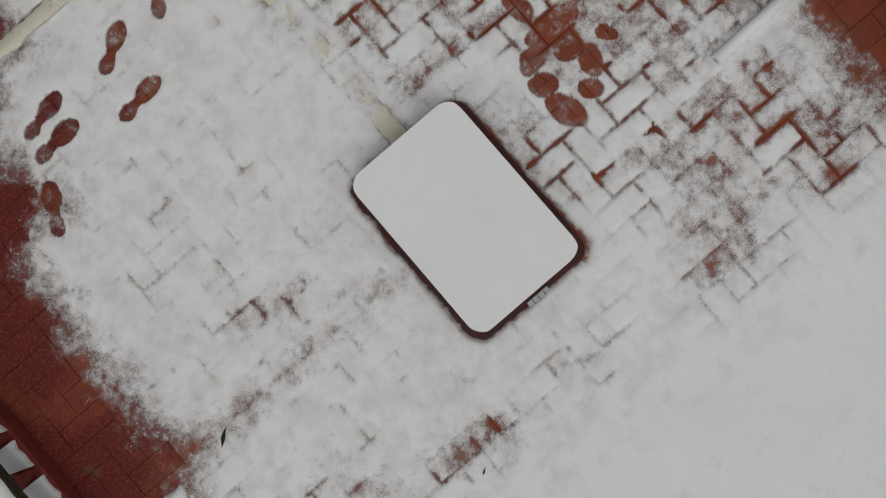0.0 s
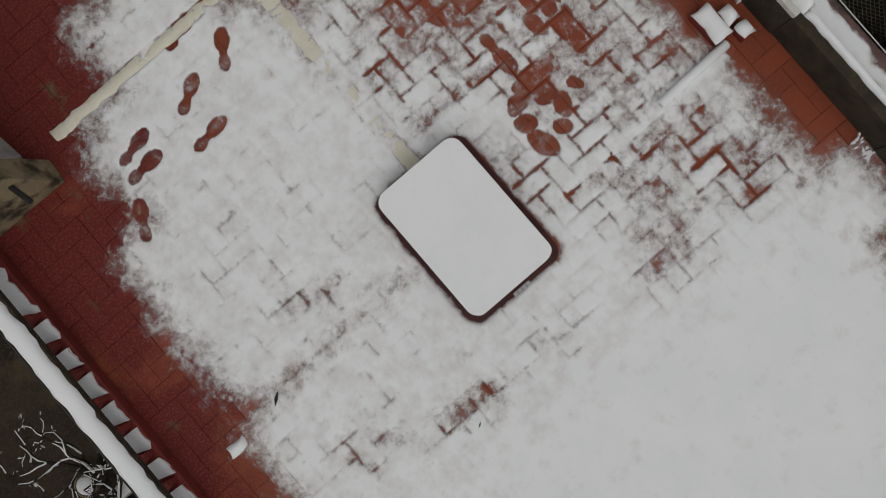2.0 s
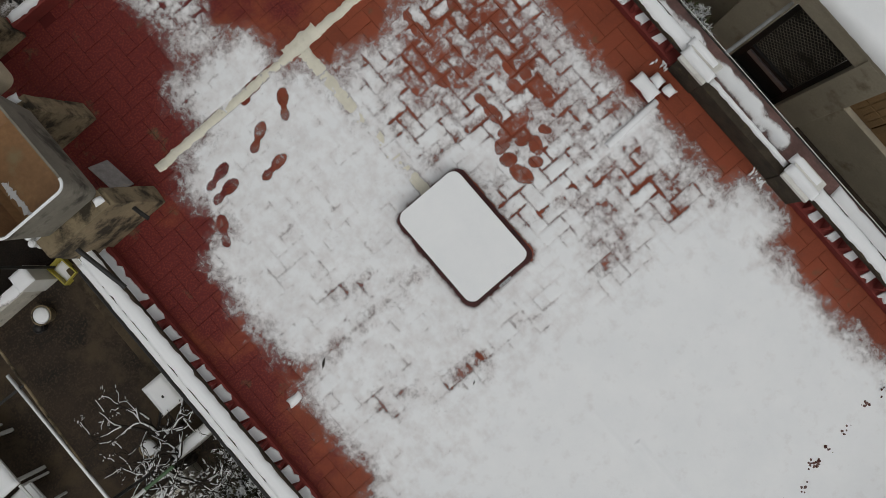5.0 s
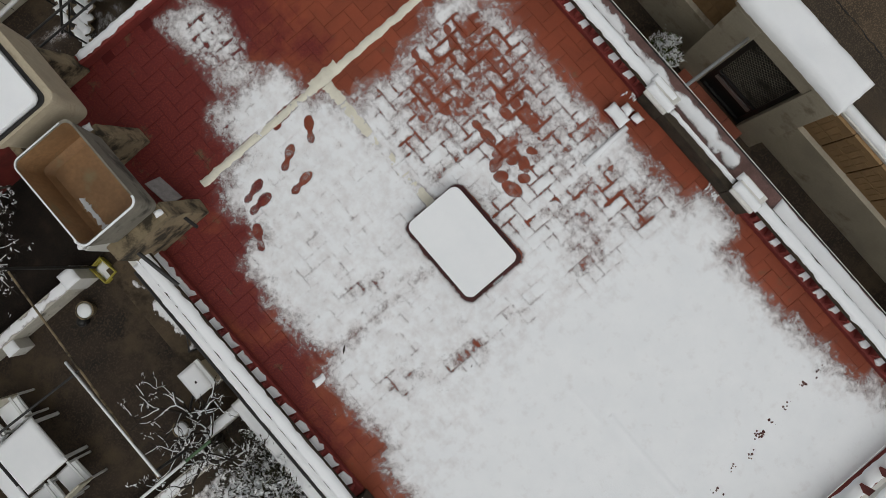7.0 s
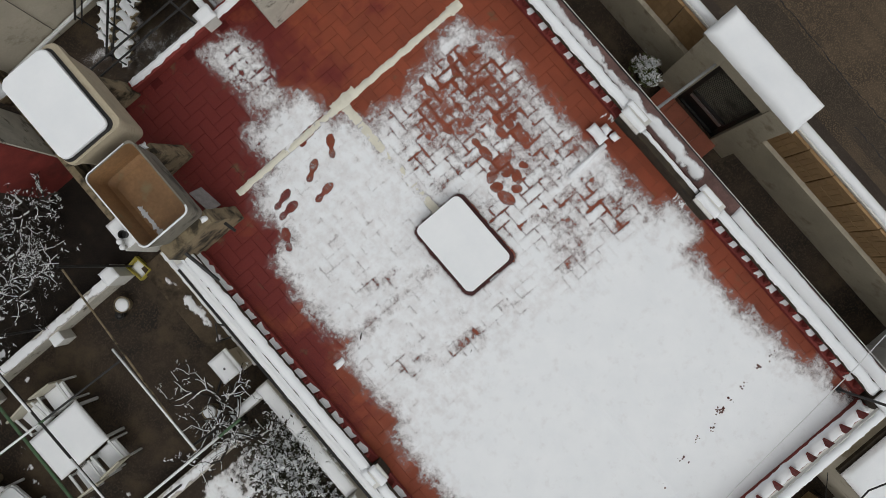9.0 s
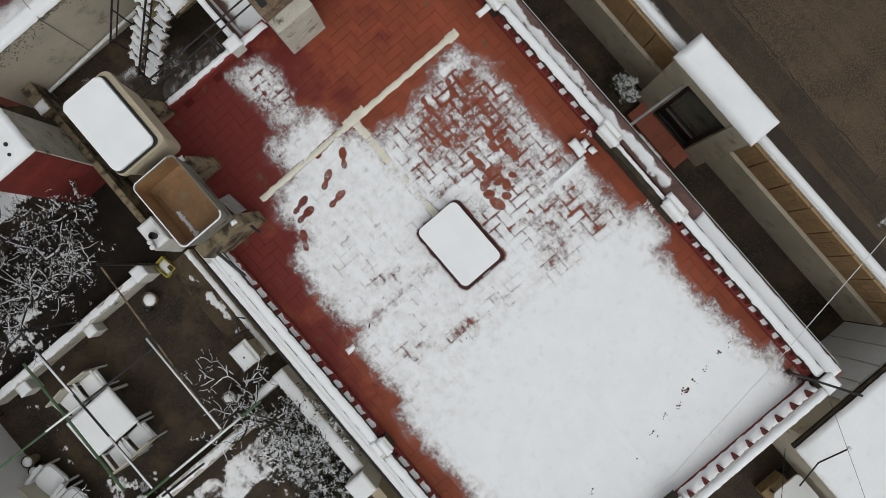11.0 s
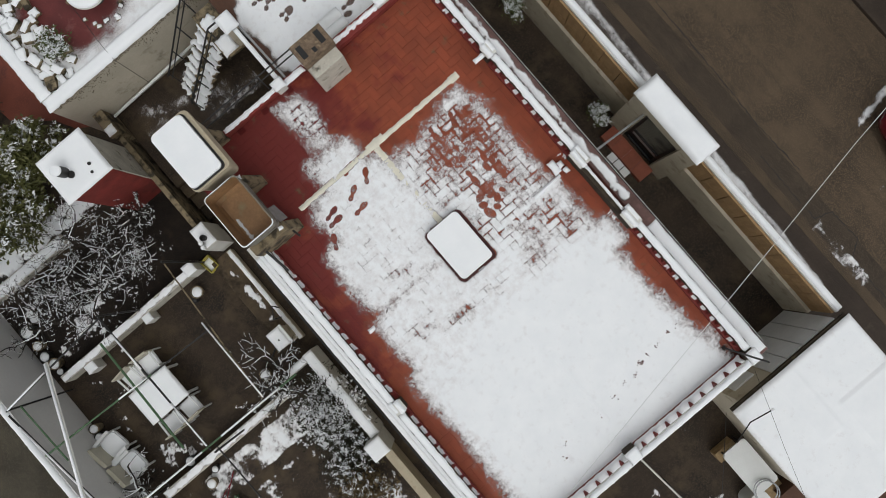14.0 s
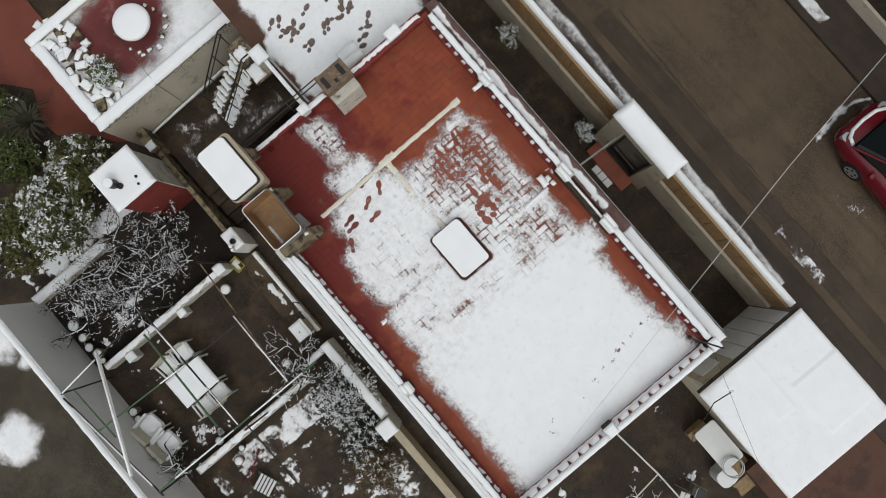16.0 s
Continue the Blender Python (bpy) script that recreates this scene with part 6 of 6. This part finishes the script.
def loft(rows, bm=None):
    """A closed body through cross-sections: y, half width, bottom, shoulder, top, half width at the top."""
    bm = bmesh.new() if bm is None else bm
    rings = []
    for y, w, z0, z1, z2, w2 in rows:
        pr = [(-w * 0.92, z0), (-w, z0 + 0.12), (-w, z1), (-w2, z2 - 0.03), (-w2 * 0.85, z2), (w2 * 0.85, z2), (w2, z2 - 0.03), (w, z1), (w, z0 + 0.12), (w * 0.92, z0)]
        rings.append([bm.verts.new((CX + x, y, CZ + z)) for x, z in pr])
    for a, b in zip(rings, rings[1:]):
        for k in range(10):
            bm.faces.new((a[k], a[(k + 1) % 10], b[(k + 1) % 10], b[k]))
    bm.faces.new(rings[0])
    bm.faces.new(rings[-1][::-1])
    bmesh.ops.recalc_face_normals(bm, faces=bm.faces)
    return bm


part("body", loft([(-3.55, 0.46, 0.32, 0.50, 0.60, 0.42), (-3.62, 0.62, 0.26, 0.56, 0.67, 0.56), (-3.74, 0.73, 0.24, 0.60, 0.72, 0.64), (-4.10, 0.80, 0.20, 0.72, 0.84, 0.66), (-4.7, 0.82, 0.18, 0.80, 0.94, 0.68), (-6.9, 0.82, 0.18, 0.84, 0.96, 0.70), (-7.5, 0.80, 0.22, 0.80, 0.92, 0.68), (-7.72, 0.70, 0.30, 0.60, 0.75, 0.6)]), CARRED, car, "glossy dark red bodywork", True)
part("glasshouse", loft([(-3.98, 0.70, 0.80, 0.83, 0.86, 0.66), (-4.85, 0.685, 0.90, 1.10, 1.40, 0.54), (-6.9, 0.685, 0.90, 1.10, 1.40, 0.54), (-7.45, 0.66, 0.88, 0.93, 0.98, 0.60)]), GLASS, car, "dark window glass")
part("roof", loft([(-4.82, 0.54, 1.37, 1.41, 1.43, 0.50), (-5.15, 0.56, 1.38, 1.43, 1.46, 0.52), (-6.8, 0.56, 1.38, 1.43, 1.46, 0.52), (-7.0, 0.53, 1.36, 1.40, 1.42, 0.50)]), CARRED, car, "red roof", True)
for s in (-1, 1):
    part("pillar_trim", tube([(CX + s * 0.69, -4.00, CZ + 0.87), (CX + s * 0.55, -4.86, CZ + 1.41)], 0.035, 6), CARRED, car)
    part("pillar_trim", tube([(CX + s * 0.69, -5.95, CZ + 0.93), (CX + s * 0.56, -5.95, CZ + 1.41)], 0.03, 6), CARRED, car)
    part("headlight", rounded(CX + s * 0.56, -3.74, 0.22, 0.18, CZ + 0.58, CZ + 0.71, 0.05, 0.02), STEEL, car)
    part("mirror", rounded(CX + s * 0.88, -4.75, 0.14, 0.09, CZ + 0.90, CZ + 1.02, 0.03, 0.02), CARRED, car)
    for y in (-4.55, -7.0):
        wh = part("wheel", tube([(CX + s * 0.66, y, CZ + 0.29), (CX + s * 0.835, y, CZ + 0.29)], 0.29, 24), RUBBER, car)
        part("rim", tube([(CX + s * 0.80, y, CZ + 0.29), (CX + s * 0.845, y, CZ + 0.29)], 0.19, 20), STEEL, wh)
        for k in range(5):
            a = 6.28 * k / 5
            part("rim_hole", tube([(CX + s * 0.84, y + 0.12 * math.cos(a), CZ + 0.29 + 0.12 * math.sin(a)), (CX + s * 0.849, y + 0.12 * math.cos(a), CZ + 0.29 + 0.12 * math.sin(a))], 0.035, 8), DARK, wh)
snow_on(CX - 0.46, CX + 0.44, -6.5, -4.95, CZ + 1.46, 0.025, 0.08, 201, 0.06, "melting snow on the car roof")
tagged(link("snow", tube([(CX - 0.62, -3.98, CZ + 0.78), (CX - 0.54, -3.80, CZ + 0.75), (CX - 0.36, -3.71, CZ + 0.72), (CX, -3.68, CZ + 0.71), (CX + 0.36, -3.71, CZ + 0.72), (CX + 0.56, -3.82, CZ + 0.75)], 0.045, 8), SNOW, None, True), "line of snow along the bonnet edge", "snow", kind="stuff")
sx, sy = np.meshgrid(np.linspace(8.5, 10.34, 92), np.linspace(-3.85, -3.15, 44))
bow = np.abs(sy + 3.32 + 0.28 * (sx - 9.45) ** 2 - 0.12 * fbm(sx * 3, sy * 3, 3))
arc = 1.1 - bow / 0.075 + 1.6 * fbm(sx * 5, sy * 5, 4) - 2.5 * np.clip(8.72 - sx, 0, 1) * 4
sheet("snow", sx, sy, np.clip(arc, -2, 1.2), STREET - 0.06, 0.03, "arc of slush fallen in front of the parked car")

# ---- small things on the terrace ----
rnd, bm = random.Random(19), bmesh.new()
for i in range(26):
    x, y, w, l = 2.58 + rnd.gauss(0, 0.03), -1.10 - 0.22 * rnd.random(), rnd.uniform(0.006, 0.016), rnd.uniform(0.015, 0.045)
    if i > 17:
        x, y = 2.60 + rnd.gauss(0, 0.03), 0.10 + 0.14 * rnd.random()
    a = rnd.uniform(-0.6, 0.9)
    prism([(x + p * l * math.cos(a) - q * w * math.sin(a), y + p * l * math.sin(a) + q * w * math.cos(a)) for p, q in ((-1, -0.4), (0.2, -1), (1, 0.1), (0.1, 0.9))], 0.002, 0.012 + 0.0003 * i, bm)
tagged(link("snow", bm, SNOW), "curled scraps of snow left at the pillar feet", "snow", kind="stuff")
rod = thing("buried_stick", "thin stick lying under a smooth ridge of snow", "stick")
part("stick_body", tube([(2.33, -0.06, 0.03), (1.72, -0.08, 0.03)], 0.014, 6), WOOD, rod)
tagged(link("snow", tube([(2.33, -0.06, 0.036), (1.72, -0.08, 0.036)], 0.034, 8), SNOW, None, True), "smooth ridge of snow along the stick", "snow", kind="stuff")
bn = thing("snowy_bricks", "loose bricks under thick snow by the parapet", "brick")
for x0, x1, y0, y1 in ((2.26, 2.40, -0.02, 0.24), (2.40, 2.50, 0.02, 0.14), (2.42, 2.52, -0.12, -0.01)):
    part("brick_body", block(x0, x1, y0, y1, 0.0, 0.07, 0.008), REDWALL, bn)
    snow_on(x0, x1, y0, y1, 0.07, 0.05, 0.015, int(x0 * 100), 0.03, "thick snow on loose bricks", cell=0.025)
bo = thing("printed_board", "stained printed board leaning on a tank pier", "board")
part("board_panel", block(-0.11, 0.11, -0.17, 0.17, 0.0, 0.015, 0.003), BLUEGREY, bo)
bo.matrix_basis = pose(-1.93, 2.68, 0.100, 0, 55, 8)
pi = thing("iron_pipe", "short dark iron pipe sticking out from the tank piers", "pipe")
part("pipe_body", tube([(-2.42, 2.22, 0.55), (-2.36, 1.72, 0.42)], 0.022), DARK, pi)
part("pipe_body", tube([(-1.86, 2.22, 0.42), (-1.82, 2.05, 0.42)], 0.02), DARK, pi)
for x, y, a, l in ((-1.56, 0.10, 40, 0.12), (-0.62, -0.93, 30, 0.05)):
    lf = thing("dry_leaf", "curled dry brown leaf lying on the snow", "leaf", "dry leaves")
    bm = bmesh.new()
    vs = [bm.verts.new(p) for p in ((-l / 2, 0, 0.0), (0, l * 0.11, 0.012), (l / 2, 0, 0.0), (0, -l * 0.11, 0.014), (0, 0, 0.004))]
    for i in range(4):
        bm.faces.new((vs[i], vs[(i + 1) % 4], vs[4]))
    part("blade", bm, BARK, lf)
    lf.matrix_basis = pose(x, y, 0.028, 0, 0, a)
snow_on(-2.06, -1.92, -0.02, 0.06, 0.0, 0.03, 0.02, 211, 0.03, "small lump of snow left on the bare tiles", cell=0.02)
bd2 = thing("rail_fork", "short white snowy bracket beside the parapet rail", "bracket")
part("bracket_arm", block(2.44, 2.66, 2.36, 2.43, 0.27, 0.33, 0.01), WHITE, bd2)
snow_on(2.42, 2.63, 2.35, 2.44, 0.33, 0.05, 0.01, 212, 0.03, "snow on the bracket", cell=0.025)
rnd = random.Random(77)
SPOTS = [(2.16, -3.37), (1.97, -3.37), (1.69, -3.43), (1.44, -3.47), (1.25, -3.49), (1.03, -3.57), (0.81, -3.57), (0.51, -3.64), (0.17, -3.75), (-0.68, -3.72), (-0.84, -3.90)]
for i in range(84):
    cx, cy = SPOTS[i % len(SPOTS)] if i % 4 else SPOTS[4]
    x, y = cx + rnd.gauss(0, 0.035), cy + rnd.gauss(0, 0.025)
    cl = thing("dirt_clod", "tiny dark clod of dirt on the snow", "clod", "dirt clods")
    s = rnd.uniform(0.004, 0.014)
    bm = bmesh.new()
    bmesh.ops.create_icosphere(bm, subdivisions=1, radius=s)
    for v in bm.verts:
        v.co = Vector((v.co.x * rnd.uniform(0.7, 1.7), v.co.y * rnd.uniform(0.7, 1.7), v.co.z * 0.35))
    part("clod_body", bm, LEDGE if i % 3 else JOINT, cl)
    cl.matrix_basis = pose(x, y, 0.026)

# ---- herringbone tiles of the terrace floor ----
def tile_mesh(w, d):
    bm = block(0.0011, w - 0.0011, 0.0011, d - 0.0011, -0.012, 0.0, 0.0)
    top = [e for e in bm.edges if e.verts[0].co.z > -0.001 and e.verts[1].co.z > -0.001]
    bmesh.ops.bevel(bm, geom=top, offset=0.0015, segments=1, affect="EDGES")
    me = bpy.data.meshes.new("tile")
    bm.to_mesh(me)
    bm.free()
    me.materials.append(TILE)
    return me


W = 0.14
FLAT, TALL = tile_mesh(2 * W, W), tile_mesh(W, 2 * W)
rnd = random.Random(3)
verts, faces, count = [], [], 0
src = {}
for key, me in (("f", FLAT), ("t", TALL)):
    src[key] = [v.co.copy() for v in me.vertices], [tuple(p.vertices) for p in me.polygons]
for j in range(-33, 31):
    for i in range(-19, 20):
        c = (i - j) % 4
        if c not in (0, 3):
            continue
        x, y = i * W, j * W
        if x < -2.66 or x + (2 * W if c == 0 else W) > 2.86 or y < -4.6 or y + (W if c == 0 else 2 * W) > 4.40:
            continue
        m = pose(x, y, rnd.uniform(-0.002, 0.002), rnd.uniform(-0.5, 0.5), rnd.uniform(-0.5, 0.5), 0)
        if y > 2.42 and count < 300:
            ob = new("tile", FLAT if c == 0 else TALL)
            ob.parent = floor
            ob.matrix_basis = m
            count += 1
        else:
            vs, fs = src["f" if c == 0 else "t"]
            k = len(verts)
            verts += [tuple(m @ v) for v in vs]
            faces += [tuple(k + a for a in f) for f in fs]
me = bpy.data.meshes.new("tiles")
me.from_pydata(verts, [], faces)
me.materials.append(TILE)
rest = new("tiles", me)
rest.parent = floor
rest["kind"] = "stuff"
